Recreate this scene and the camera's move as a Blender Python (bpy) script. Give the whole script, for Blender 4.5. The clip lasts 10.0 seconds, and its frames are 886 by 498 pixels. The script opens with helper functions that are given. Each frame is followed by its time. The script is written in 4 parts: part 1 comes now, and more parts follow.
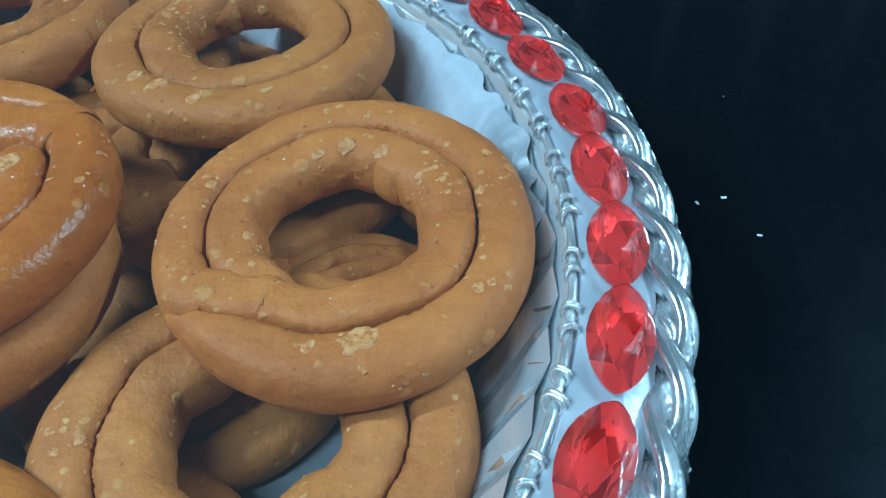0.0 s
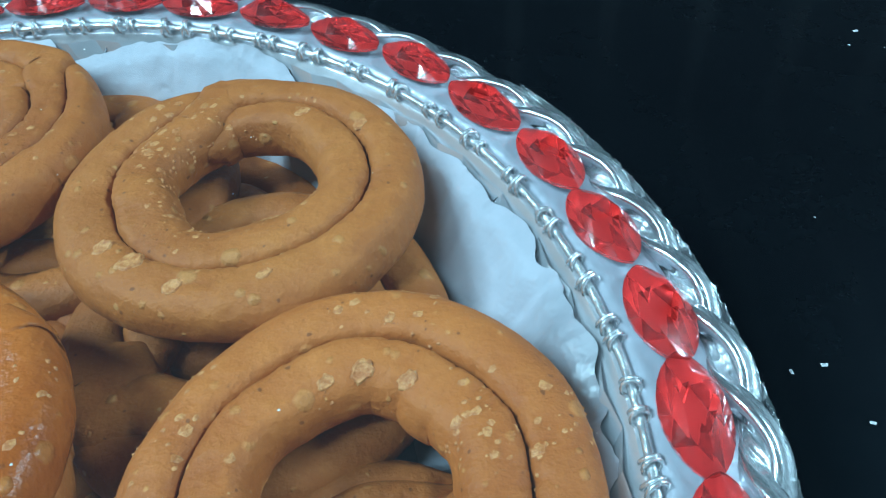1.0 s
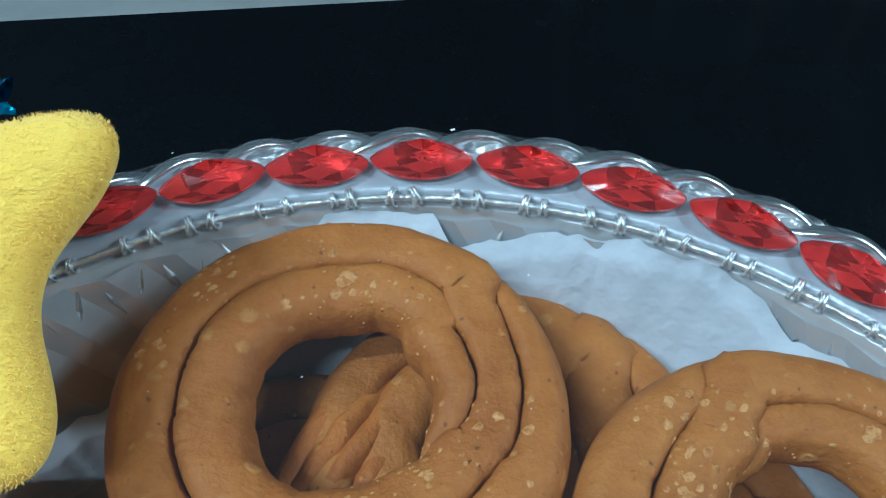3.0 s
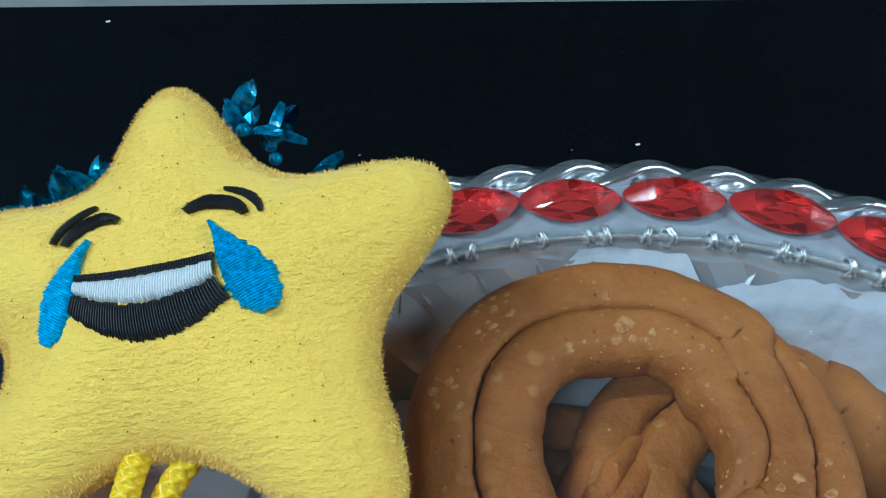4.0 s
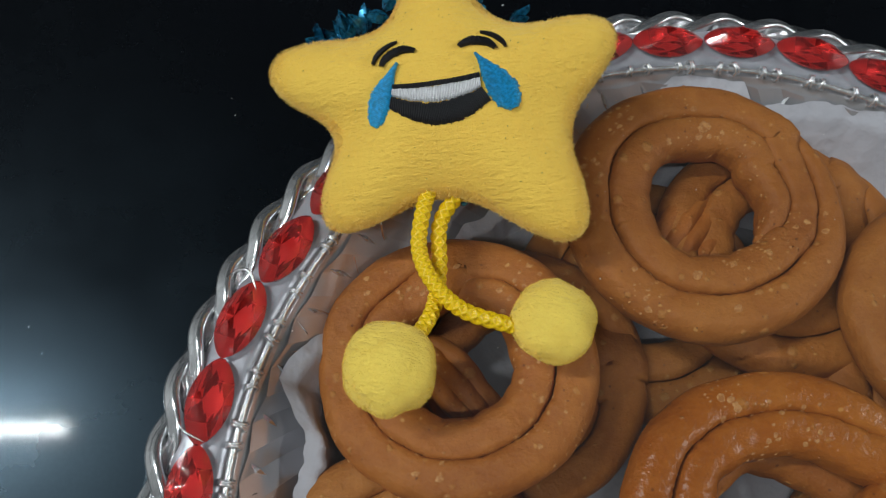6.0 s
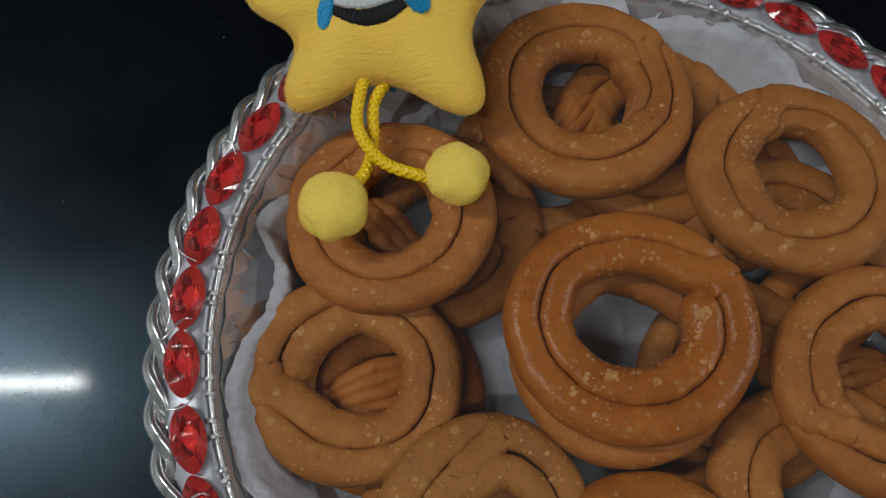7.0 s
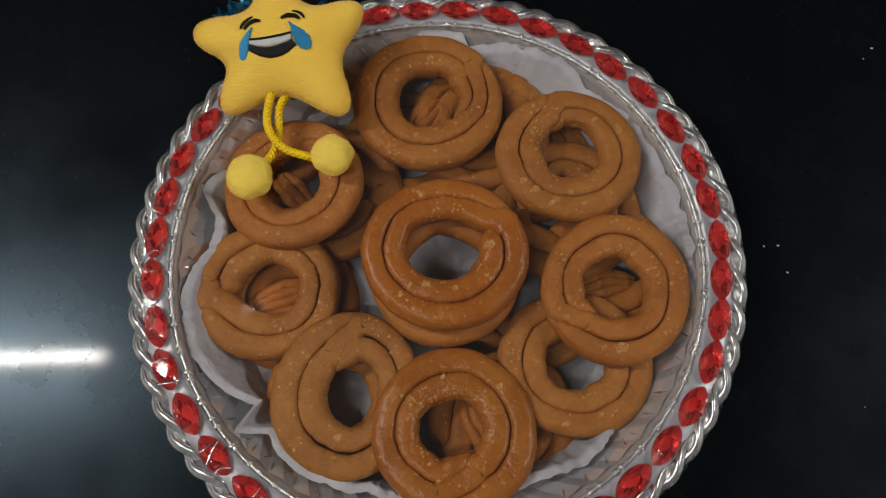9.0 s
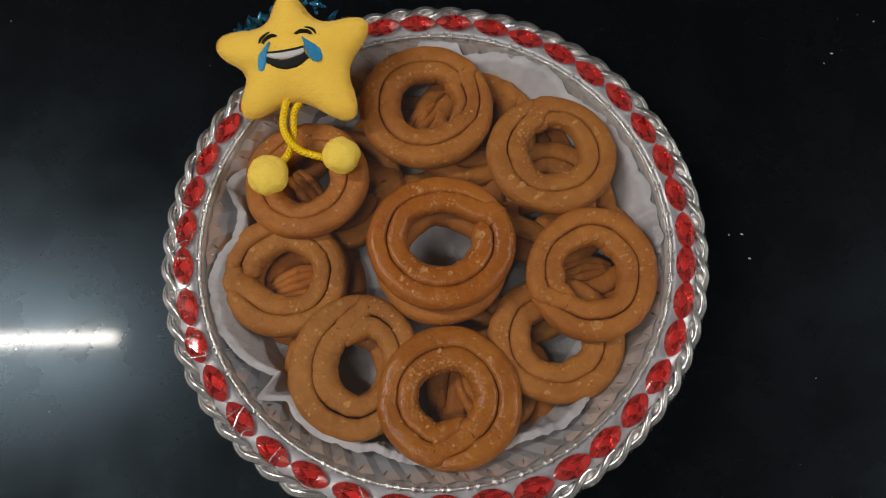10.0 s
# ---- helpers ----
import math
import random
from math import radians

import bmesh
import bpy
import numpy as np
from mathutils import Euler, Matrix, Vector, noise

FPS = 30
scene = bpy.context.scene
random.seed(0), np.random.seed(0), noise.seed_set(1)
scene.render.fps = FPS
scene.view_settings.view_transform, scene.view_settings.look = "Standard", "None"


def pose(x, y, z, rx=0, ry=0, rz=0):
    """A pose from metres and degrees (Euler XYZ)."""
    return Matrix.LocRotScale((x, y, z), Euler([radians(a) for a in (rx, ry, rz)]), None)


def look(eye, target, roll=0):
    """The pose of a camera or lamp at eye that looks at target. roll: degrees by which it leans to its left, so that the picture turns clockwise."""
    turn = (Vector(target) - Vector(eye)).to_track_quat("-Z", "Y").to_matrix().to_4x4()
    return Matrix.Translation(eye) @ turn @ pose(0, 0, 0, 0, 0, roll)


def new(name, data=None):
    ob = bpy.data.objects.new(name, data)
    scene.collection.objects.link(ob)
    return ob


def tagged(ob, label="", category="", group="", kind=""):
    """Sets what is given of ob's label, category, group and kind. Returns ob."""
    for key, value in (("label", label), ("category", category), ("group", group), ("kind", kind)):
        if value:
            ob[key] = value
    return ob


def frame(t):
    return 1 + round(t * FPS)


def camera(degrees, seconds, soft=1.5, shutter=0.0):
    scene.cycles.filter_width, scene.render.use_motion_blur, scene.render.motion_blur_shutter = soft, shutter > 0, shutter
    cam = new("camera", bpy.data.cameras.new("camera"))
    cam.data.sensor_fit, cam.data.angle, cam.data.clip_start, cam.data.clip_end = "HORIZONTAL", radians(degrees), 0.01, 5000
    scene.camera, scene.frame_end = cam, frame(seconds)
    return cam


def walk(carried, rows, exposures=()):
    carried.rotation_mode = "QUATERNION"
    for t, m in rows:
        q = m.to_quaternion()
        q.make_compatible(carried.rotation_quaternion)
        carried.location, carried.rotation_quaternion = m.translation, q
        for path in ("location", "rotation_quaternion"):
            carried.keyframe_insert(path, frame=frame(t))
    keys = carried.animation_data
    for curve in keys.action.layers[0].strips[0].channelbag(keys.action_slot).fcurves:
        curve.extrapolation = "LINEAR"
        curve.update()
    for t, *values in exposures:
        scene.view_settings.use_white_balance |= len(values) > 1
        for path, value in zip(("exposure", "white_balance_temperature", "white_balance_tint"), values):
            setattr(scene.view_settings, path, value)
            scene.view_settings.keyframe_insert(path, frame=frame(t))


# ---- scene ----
cam = camera(59.68, 10.0, soft=1.1)
PATH = [
    (0, (0.10288, -0.10653, 0.14342), (0.10272, 0.03097, -0.00182), -2.805),
    (0.5, (0.10420, -0.08310, 0.14521), (0.10111, 0.05417, -0.00021), -3.721),
    (1, (0.10157, -0.05246, 0.14560), (0.09505, 0.08322, -0.00120), -4.243),
    (1.5, (0.09055, -0.02774, 0.15356), (0.08193, 0.10410, 0.00342), -3.910),
    (2, (0.06865, -0.00378, 0.15717), (0.05930, 0.12389, 0.00350), -3.264),
    (2.5, (0.04070, 0.01450, 0.15800), (0.02975, 0.13797, 0.00326), -1.197),
    (3, (0.00470, 0.02650, 0.16100), (-0.00388, 0.14482, 0.00044), 0.053),
    (3.2, (-0.00650, 0.02800, 0.16120), (-0.01494, 0.14469, 0.00118), 1.184),
    (4.3, (-0.05878, 0.03471, 0.17425), (-0.07029, 0.13577, 0.00410), 1.328),
    (4.5, (-0.06884, 0.03262, 0.17699), (-0.07752, 0.12768, 0.00305), 2.932),
    (5, (-0.08156, 0.02496, 0.18974), (-0.08556, 0.10653, 0.00862), 5.588),
    (5.2, (-0.08449, 0.02123, 0.19840), (-0.08837, 0.09888, 0.01563), 5.536),
    (6.3, (-0.08061, -0.03046, 0.24535), (-0.08154, 0.03896, 0.05778), 7.488),
    (6.5, (-0.07294, -0.04039, 0.25605), (-0.07432, 0.02736, 0.06788), 6.932),
    (7, (-0.05369, -0.06221, 0.27916), (-0.05667, 0.00172, 0.08968), 5.374),
    (7.5, (-0.03257, -0.08178, 0.30126), (-0.03705, -0.01936, 0.11131), 3.871),
    (8, (-0.01065, -0.09684, 0.32811), (-0.01629, -0.03539, 0.13787), 2.557),
    (8.5, (0.00866, -0.10531, 0.36072), (0.00240, -0.04373, 0.17054), 1.990),
    (9, (0.01488, -0.10690, 0.39426), (0.00786, -0.04713, 0.20353), 1.085),
    (9.5, (0.02060, -0.10934, 0.41660), (0.01351, -0.05105, 0.22541), 0.824),
    (10, (0.02019, -0.11686, 0.44071), (0.01265, -0.06158, 0.24865), -0.041),
]
EXPOSURES = [(0.0, 1.04, 4450, -19), (0.5, 1.10, 4550, -18), (1.0, 1.08, 4650, -18), (1.5, 0.96, 5000, -16), (2.0, 0.82, 5050, -13), (2.5, 0.76, 5050, -13), (3.2, 0.70, 5050, -9), (4.5, 0.24, 5300, -6), (5.0, 0.18, 6400, 7), (6.5, -0.26, 6850, 10), (7.5, -0.47, 7150, 12), (10.0, -0.12, 8150, 17)]
walk(cam, [(t, look(eye, target, roll)) for t, eye, target, roll in PATH], EXPOSURES)

# ---- light ----
world = bpy.data.worlds.new("room_air")
scene.world = world
world.use_nodes = True
world.node_tree.nodes["Background"].inputs[0].default_value = (0.75, 0.85, 1.0, 1)
world.node_tree.nodes["Background"].inputs[1].default_value = 0.08

TUBE_Z = 1.80
# First tube is mirrored in the table; the other two are added, unseen fill.
TUBE_AND_FILLS = [(-1.562, 0.035, 9.2, 33.0), (-0.75, -0.80, 9.2, 14.0), (2.15, 0.30, 99.2, 35.0)]
for x, y, turn, watts in TUBE_AND_FILLS:
    lamp = bpy.data.lights.new("tube_and_fill_glow", "AREA")
    lamp.shape, lamp.size, lamp.size_y, lamp.energy, lamp.color = "RECTANGLE", 1.2, 0.028, watts, (0.86, 0.95, 1.0)
    glow = tagged(new("tube_and_fill_glow", lamp), kind="structure")
    glow.matrix_world = pose(x, y, TUBE_Z - 0.02, 0, 0, turn)


# ---- building helpers ----
def to_mesh(name, bm, mat, smooth=True):
    me = bpy.data.meshes.new(name)
    bm.normal_update()
    bm.to_mesh(me)
    bm.free()
    me.materials.append(mat)
    if smooth:
        me.polygons.foreach_set("use_smooth", [True] * len(me.polygons))
    return me


def thing(name, data, label, category, group="", kind=""):
    return tagged(new(name, data), label, category, group, kind)


def part(name, data, parent, label=""):
    ob = new(name, data)
    ob.parent = parent
    return tagged(ob, label)


def grid_faces(bm, rows, close_u=False, close_v=False):
    nu, nv = len(rows), len(rows[0])
    for i in range(nu if close_u else nu - 1):
        for j in range(nv if close_v else nv - 1):
            a, b = rows[i], rows[(i + 1) % nu]
            k = (j + 1) % nv
            bm.faces.new((a[j], b[j], b[k], a[k]))


def sweep(bm, pts, ring, close=False, caps=True):
    """Sweep a cross-section along pts. ring(i, a) gives the radius at station i and angle a."""
    n = len(pts)
    sides = 14 if not hasattr(ring, "sides") else ring.sides
    rows = []
    for i in range(n):
        p = pts[i]
        q = pts[(i + 1) % n] if (close or i < n - 1) else p
        o = pts[i - 1] if (close or i > 0) else p
        t = (q - o).normalized()
        side = t.cross(Vector((0, 0, 1)))
        side = side.normalized() if side.length > 1e-6 else Vector((1, 0, 0))
        up = side.cross(t)
        rows.append([bm.verts.new(p + (side * math.cos(a) + up * math.sin(a)) * ring(i, a)) for a in [2 * math.pi * k / sides for k in range(sides)]])
    grid_faces(bm, rows, close_u=close, close_v=True)
    if caps and not close:
        bm.faces.new(rows[0])
        bm.faces.new(rows[-1][::-1])


def tube(bm, pts, radius, sides=8, close=False):
    def ring(i, a):
        return radius
    ring.sides = sides
    sweep(bm, pts, ring, close)


def box(bm, x0, x1, y0, y1, z0, z1):
    v = [bm.verts.new((x, y, z)) for x in (x0, x1) for y in (y0, y1) for z in (z0, z1)]
    for f in ((0, 1, 3, 2), (4, 6, 7, 5), (0, 4, 5, 1), (2, 3, 7, 6), (0, 2, 6, 4), (1, 5, 7, 3)):
        bm.faces.new([v[i] for i in f])


def revolve(bm, profile, n=192, wobble=None):
    rows = []
    for k in range(n):
        a = 2 * math.pi * k / n
        row = []
        for r, z in profile:
            rr, zz = wobble(a, r, z) if wobble else (r, z)
            row.append(bm.verts.new((rr * math.cos(a), rr * math.sin(a), zz)))
        rows.append(row)
    grid_faces(bm, rows, close_u=True)


# ---- materials ----
def material(name):
    m = bpy.data.materials.new(name)
    m.use_nodes = True
    return m, m.node_tree.nodes, m.node_tree.links, m.node_tree.nodes["Principled BSDF"]


def setp(b, **kw):
    for k, v in kw.items():
        b.inputs[k.replace("_", " ")].default_value = v


def coords(n, l, scale=1.0):
    c = n.new("ShaderNodeTexCoord")
    m = n.new("ShaderNodeMapping")
    m.inputs["Scale"].default_value = (scale,) * 3
    l.new(c.outputs["Object"], m.inputs["Vector"])
    return m.outputs["Vector"]


def noise_tex(n, l, vec, scale, detail=4.0, rough=0.55):
    t = n.new("ShaderNodeTexNoise")
    t.inputs["Scale"].default_value, t.inputs["Detail"].default_value, t.inputs["Roughness"].default_value = scale, detail, rough
    l.new(vec, t.inputs["Vector"])
    return t.outputs["Fac"]


def ramp(n, l, fac, stops):
    r = n.new("ShaderNodeValToRGB")
    while len(r.color_ramp.elements) < len(stops):
        r.color_ramp.elements.new(0.5)
    for e, (p, c) in zip(r.color_ramp.elements, stops):
        e.position, e.color = p, (*c, 1) if len(c) == 3 else c
    l.new(fac, r.inputs["Fac"])
    return r.outputs["Color"]


def bump(n, l, height, strength, distance, after=None):
    b = n.new("ShaderNodeBump")
    b.inputs["Strength"].default_value, b.inputs["Distance"].default_value = strength, distance
    l.new(height, b.inputs["Height"])
    if after:
        l.new(after, b.inputs["Normal"])
    return b.outputs["Normal"]


def mixc(n, l, fac, a, b, mode="MIX"):
    m = n.new("ShaderNodeMix")
    m.data_type, m.blend_type = "RGBA", mode
    for sock, v in ((m.inputs[0], fac), (m.inputs[6], a), (m.inputs[7], b)):
        if isinstance(v, (int, float)):
            sock.default_value = v
        elif isinstance(v, tuple):
            sock.default_value = (*v, 1)
        else:
            l.new(v, sock)
    return m.outputs[2]


def maths(n, l, op, a, b=0.0):
    m = n.new("ShaderNodeMath")
    m.operation = op
    for sock, v in ((m.inputs[0], a), (m.inputs[1], b)):
        if isinstance(v, (int, float)):
            sock.default_value = v
        else:
            l.new(v, sock)
    return m.outputs[0]


def dough_material(name, dark, mid, light, gloss):
    m, n, l, b = material(name)
    v = coords(n, l)
    info = n.new("ShaderNodeObjectInfo")
    shift = n.new("ShaderNodeVectorMath")
    shift.operation = "ADD"
    l.new(v, shift.inputs[0])
    l.new(info.outputs["Random"], shift.inputs[1])
    v = shift.outputs[0]
    warp = n.new("ShaderNodeMix")
    warp.data_type = "VECTOR"
    warp.inputs[0].default_value = 0.0013
    wn = n.new("ShaderNodeTexNoise")
    wn.inputs["Scale"].default_value, wn.inputs["Detail"].default_value = 500.0, 3.0
    l.new(v, wn.inputs["Vector"])
    l.new(v, warp.inputs[4])
    l.new(wn.outputs["Color"], warp.inputs[5])
    wv = warp.outputs[1]
    big = noise_tex(n, l, v, 38.0, 3.0)
    mid_n = noise_tex(n, l, v, 170.0, 4.0, 0.6)
    fine = noise_tex(n, l, v, 1300.0, 5.0, 0.7)
    base = ramp(n, l, big, [(0.32, dark), (0.52, mid), (0.72, light)])
    base = mixc(n, l, 0.35, base, ramp(n, l, mid_n, [(0.35, dark), (0.65, light)]))
    base = mixc(n, l, 0.16, base, ramp(n, l, fine, [(0.35, tuple(c * 0.55 for c in mid)), (0.68, light)]))

    tone = ramp(n, l, info.outputs["Random"], [(0.0, (1.0, 0.90, 0.75)), (0.5, (1.0, 0.98, 0.95)), (1.0, (0.92, 0.97, 1.0))])
    base = mixc(n, l, 1.0, base, tone, "MULTIPLY")

    def spots(scale, power, reach, soft):
        t = n.new("ShaderNodeTexVoronoi")
        t.inputs["Scale"].default_value = scale
        l.new(wv, t.inputs["Vector"])
        sep = n.new("ShaderNodeSeparateColor")
        l.new(t.outputs["Color"], sep.inputs[0])
        size = maths(n, l, "MULTIPLY", maths(n, l, "POWER", sep.outputs[0], power), reach)
        mr = n.new("ShaderNodeMapRange")
        mr.inputs["From Min"].default_value, mr.inputs["From Max"].default_value = 0.0, soft
        l.new(maths(n, l, "SUBTRACT", size, t.outputs["Distance"]), mr.inputs["Value"])
        return mr.outputs[0]
    blister = maths(n, l, "MAXIMUM", spots(150.0, 2.4, 0.30, 0.12), spots(300.0, 4.0, 0.36, 0.20))
    flake = maths(n, l, "MULTIPLY", spots(430.0, 4.0, 0.34, 0.10), ramp(n, l, noise_tex(n, l, v, 70.0, 2.0), [(0.48, (0, 0, 0)), (0.62, (1, 1, 1))]))
    pit = maths(n, l, "MAXIMUM", spots(800.0, 16.0, 0.38, 0.10), maths(n, l, "MULTIPLY", spots(520.0, 5.0, 0.34, 0.12), ramp(n, l, noise_tex(n, l, v, 48.0, 2.0), [(0.56, (0, 0, 0)), (0.66, (1, 1, 1))])))
    rim = maths(n, l, "MULTIPLY", blister, maths(n, l, "SUBTRACT", 1.6, blister))
    pale = tuple(min(1, c * k) for c, k in zip(light, (1.3, 1.9, 3.0)))
    base = mixc(n, l, maths(n, l, "MULTIPLY", rim, 0.45), base, pale)
    base = mixc(n, l, maths(n, l, "MULTIPLY", flake, 0.7), base, pale)
    base = mixc(n, l, maths(n, l, "MULTIPLY", pit, 0.55), base, (0.07, 0.025, 0.01))
    l.new(base, b.inputs["Base Color"])
    nb = bump(n, l, mid_n, 0.5, 0.0022)
    nb = bump(n, l, fine, 0.30 if gloss > 0.4 else 0.10, 0.0005, nb)
    nb = bump(n, l, blister, 0.55, 0.0006, nb)
    nb = bump(n, l, flake, 0.35, 0.0004, nb)
    nb = bump(n, l, pit, -0.9, 0.0006, nb)
    l.new(nb, b.inputs["Normal"])
    setp(b, Roughness=gloss, Specular_IOR_Level=0.3)
    return m


DOUGH = dough_material("fried_dough", (0.30, 0.083, 0.0115), (0.405, 0.127, 0.019), (0.495, 0.177, 0.033), 0.6)
DOUGH_PALE = dough_material("pale_fried_dough", (0.275, 0.084, 0.013), (0.375, 0.128, 0.022), (0.47, 0.184, 0.038), 0.62)
DOUGH_OILY = dough_material("oily_fried_dough", (0.28, 0.070, 0.008), (0.38, 0.106, 0.013), (0.455, 0.155, 0.026), 0.27)


FLAKE, n, l, b = material("pale_crust")
v = coords(n, l)
l.new(ramp(n, l, noise_tex(n, l, v, 750.0, 4.0, 0.7), [(0.40, (0.37, 0.125, 0.022)), (0.60, (0.56, 0.27, 0.085))]), b.inputs["Base Color"])
l.new(bump(n, l, noise_tex(n, l, v, 1800.0), 0.5, 0.0004), b.inputs["Normal"])
setp(b, Roughness=0.6)


def silver_material(name, colour, rough, bumps, scale):
    m, n, l, b = material(name)
    v = coords(n, l)
    f = noise_tex(n, l, v, scale, 4.0)
    l.new(ramp(n, l, noise_tex(n, l, v, scale * 0.25), [(0.3, tuple(c * 0.8 for c in colour)), (0.7, colour)]), b.inputs["Base Color"])
    l.new(bump(n, l, f, bumps, 0.0008), b.inputs["Normal"])
    setp(b, Metallic=1.0, Roughness=rough)
    return m


SILVER = silver_material("silver_foil", (0.93, 0.94, 0.96), 0.18, 0.35, 220.0)
SILVER.node_tree.nodes["Principled BSDF"].inputs["Metallic"].default_value = 0.90
SILVER_WIRE = silver_material("silver_wire", (0.94, 0.95, 0.96), 0.24, 0.5, 700.0)
SILVER_WIRE.node_tree.nodes["Principled BSDF"].inputs["Metallic"].default_value = 0.78
TRAY_WALL = silver_material("mirrored_plastic", (0.80, 0.79, 0.81), 0.20, 0.3, 160.0)
TRAY_WALL.node_tree.nodes["Principled BSDF"].inputs["Metallic"].default_value = 0.6

CUT_WALL = silver_material("mirrored_cut_plastic", (0.80, 0.80, 0.84), 0.16, 0.1, 200.0)
CUT_WALL.node_tree.nodes["Principled BSDF"].inputs["Metallic"].default_value = 0.62

CUT_PLASTIC, n, l, b = material("cut_crystal_plastic")
v = coords(n, l)
l.new(ramp(n, l, noise_tex(n, l, v, 200.0), [(0.3, (0.85, 0.86, 0.88)), (0.7, (0.95, 0.95, 0.96))]), b.inputs["Base Color"])
setp(b, Roughness=0.09, Metallic=0.92)

BAND, n, l, b = material("frosted_plastic_band")
v = coords(n, l)
l.new(ramp(n, l, noise_tex(n, l, v, 140.0), [(0.3, (0.38, 0.385, 0.43)), (0.7, (0.51, 0.515, 0.565))]), b.inputs["Base Color"])
l.new(bump(n, l, noise_tex(n, l, v, 250.0), 0.3, 0.001), b.inputs["Normal"])
setp(b, Roughness=0.3, Metallic=0.25)

GEM, n, l, b = material("red_faceted_acrylic")
setp(b, Roughness=0.06, Transmission_Weight=0.96, IOR=1.6)
b.inputs["Base Color"].default_value = (1.0, 0.045, 0.042, 1)
FOIL, n, l, b = material("silver_gem_foil")
setp(b, Roughness=0.38, Metallic=0.5)
b.inputs["Base Color"].default_value = (0.98, 0.94, 0.93, 1)

MIRROR_FOIL = FOIL.copy()
MIRROR_FOIL.name = "mirror_gem_foil"
setp(MIRROR_FOIL.node_tree.nodes["Principled BSDF"], Roughness=0.24, Metallic=0.95)


def paper_material(name, shaded):
    m, n, l, b = material(name)
    v = coords(n, l)
    base = ramp(n, l, noise_tex(n, l, v, 60.0), [(0.3, (0.43, 0.43, 0.475)), (0.7, (0.53, 0.53, 0.58))])
    # Grey glossy mask: oil, and on the floor the rings' shade painted in.
    grease_shade = ramp(n, l, noise_tex(n, l, v, 16.0, 3.0, 0.5), [(0.58 - 0.26 * shaded, (0, 0, 0)), (0.74 - 0.26 * shaded, (1, 1, 1))])
    l.new(mixc(n, l, maths(n, l, "MULTIPLY", grease_shade, 0.85), base, (0.20, 0.20, 0.215)), b.inputs["Base Color"])
    l.new(maths(n, l, "SUBTRACT", 0.75, maths(n, l, "MULTIPLY", grease_shade, 0.45)), b.inputs["Roughness"])
    nb = bump(n, l, noise_tex(n, l, v, 60.0, 4.0, 0.55), 0.65, 0.004)
    l.new(bump(n, l, noise_tex(n, l, v, 1500.0, 3.0), 0.15, 0.0004, nb), b.inputs["Normal"])
    return m


PAPER = paper_material("white_tissue_paper", 0.0)
OILY_SHADED_PAPER = paper_material("oily_shaded_tissue_paper", 1.0)

TABLE, n, l, b = material("polished_black_stone")
v = coords(n, l)
l.new(ramp(n, l, noise_tex(n, l, v, 700.0, 2.0), [(0.4, (0.0026, 0.003, 0.004)), (0.75, (0.004, 0.0046, 0.006))]), b.inputs["Base Color"])
l.new(ramp(n, l, noise_tex(n, l, v, 14.0, 6.0, 0.65), [(0.3, (0.21, 0.21, 0.21)), (0.75, (0.34, 0.34, 0.34))]), b.inputs["Roughness"])
setp(b, Specular_IOR_Level=0.29, Coat_Weight=0.17, Coat_Roughness=0.07)
b.inputs["Specular Tint"].default_value = (0.50, 0.77, 1.0, 1)

FILM, n, l, b = material("clear_cling_film")
n.remove(b)
out = n["Material Output"]
clear, shine, haze = n.new("ShaderNodeBsdfTransparent"), n.new("ShaderNodeBsdfGlossy"), n.new("ShaderNodeBsdfDiffuse")
clear.inputs[0].default_value = (0.97, 0.97, 0.97, 1)
shine.inputs["Roughness"].default_value = 0.05
haze.inputs[0].default_value = (0.78, 0.80, 0.84, 1)
v = coords(n, l)
nb = bump(n, l, noise_tex(n, l, v, 30.0, 3.0), 0.14, 0.003)
l.new(nb, shine.inputs["Normal"])
facing = n.new("ShaderNodeLayerWeight")
facing.inputs["Blend"].default_value = 0.5
sheen = maths(n, l, "ADD", maths(n, l, "MULTIPLY", maths(n, l, "POWER", facing.outputs["Facing"], 3.0), 0.6), 0.006)
m1, m2 = n.new("ShaderNodeMixShader"), n.new("ShaderNodeMixShader")
m1.inputs[0].default_value = 0.012
l.new(clear.outputs[0], m1.inputs[1])
l.new(haze.outputs[0], m1.inputs[2])
l.new(sheen, m2.inputs[0])
l.new(m1.outputs[0], m2.inputs[1])
l.new(shine.outputs[0], m2.inputs[2])
l.new(m2.outputs[0], out.inputs["Surface"])


FILM_EDGE = FILM.copy()
FILM_EDGE.name = "gathered_cling_film"
for node in FILM_EDGE.node_tree.nodes:
    if node.type == "BSDF_GLOSSY":
        node.inputs["Roughness"].default_value = 0.12
    if node.type == "MATH" and node.operation == "ADD":
        node.inputs[1].default_value = 0.22
    if node.type == "MIX_SHADER" and not node.inputs[0].is_linked:
        node.inputs[0].default_value = 0.06


FILM_FOLD = FILM_EDGE.copy()
FILM_FOLD.name = "folded_cling_film"
for node in FILM_FOLD.node_tree.nodes:
    if node.type == "BSDF_GLOSSY":
        node.inputs["Roughness"].default_value = 0.2
    if node.type == "MATH" and node.operation == "ADD":
        node.inputs[1].default_value = 0.5


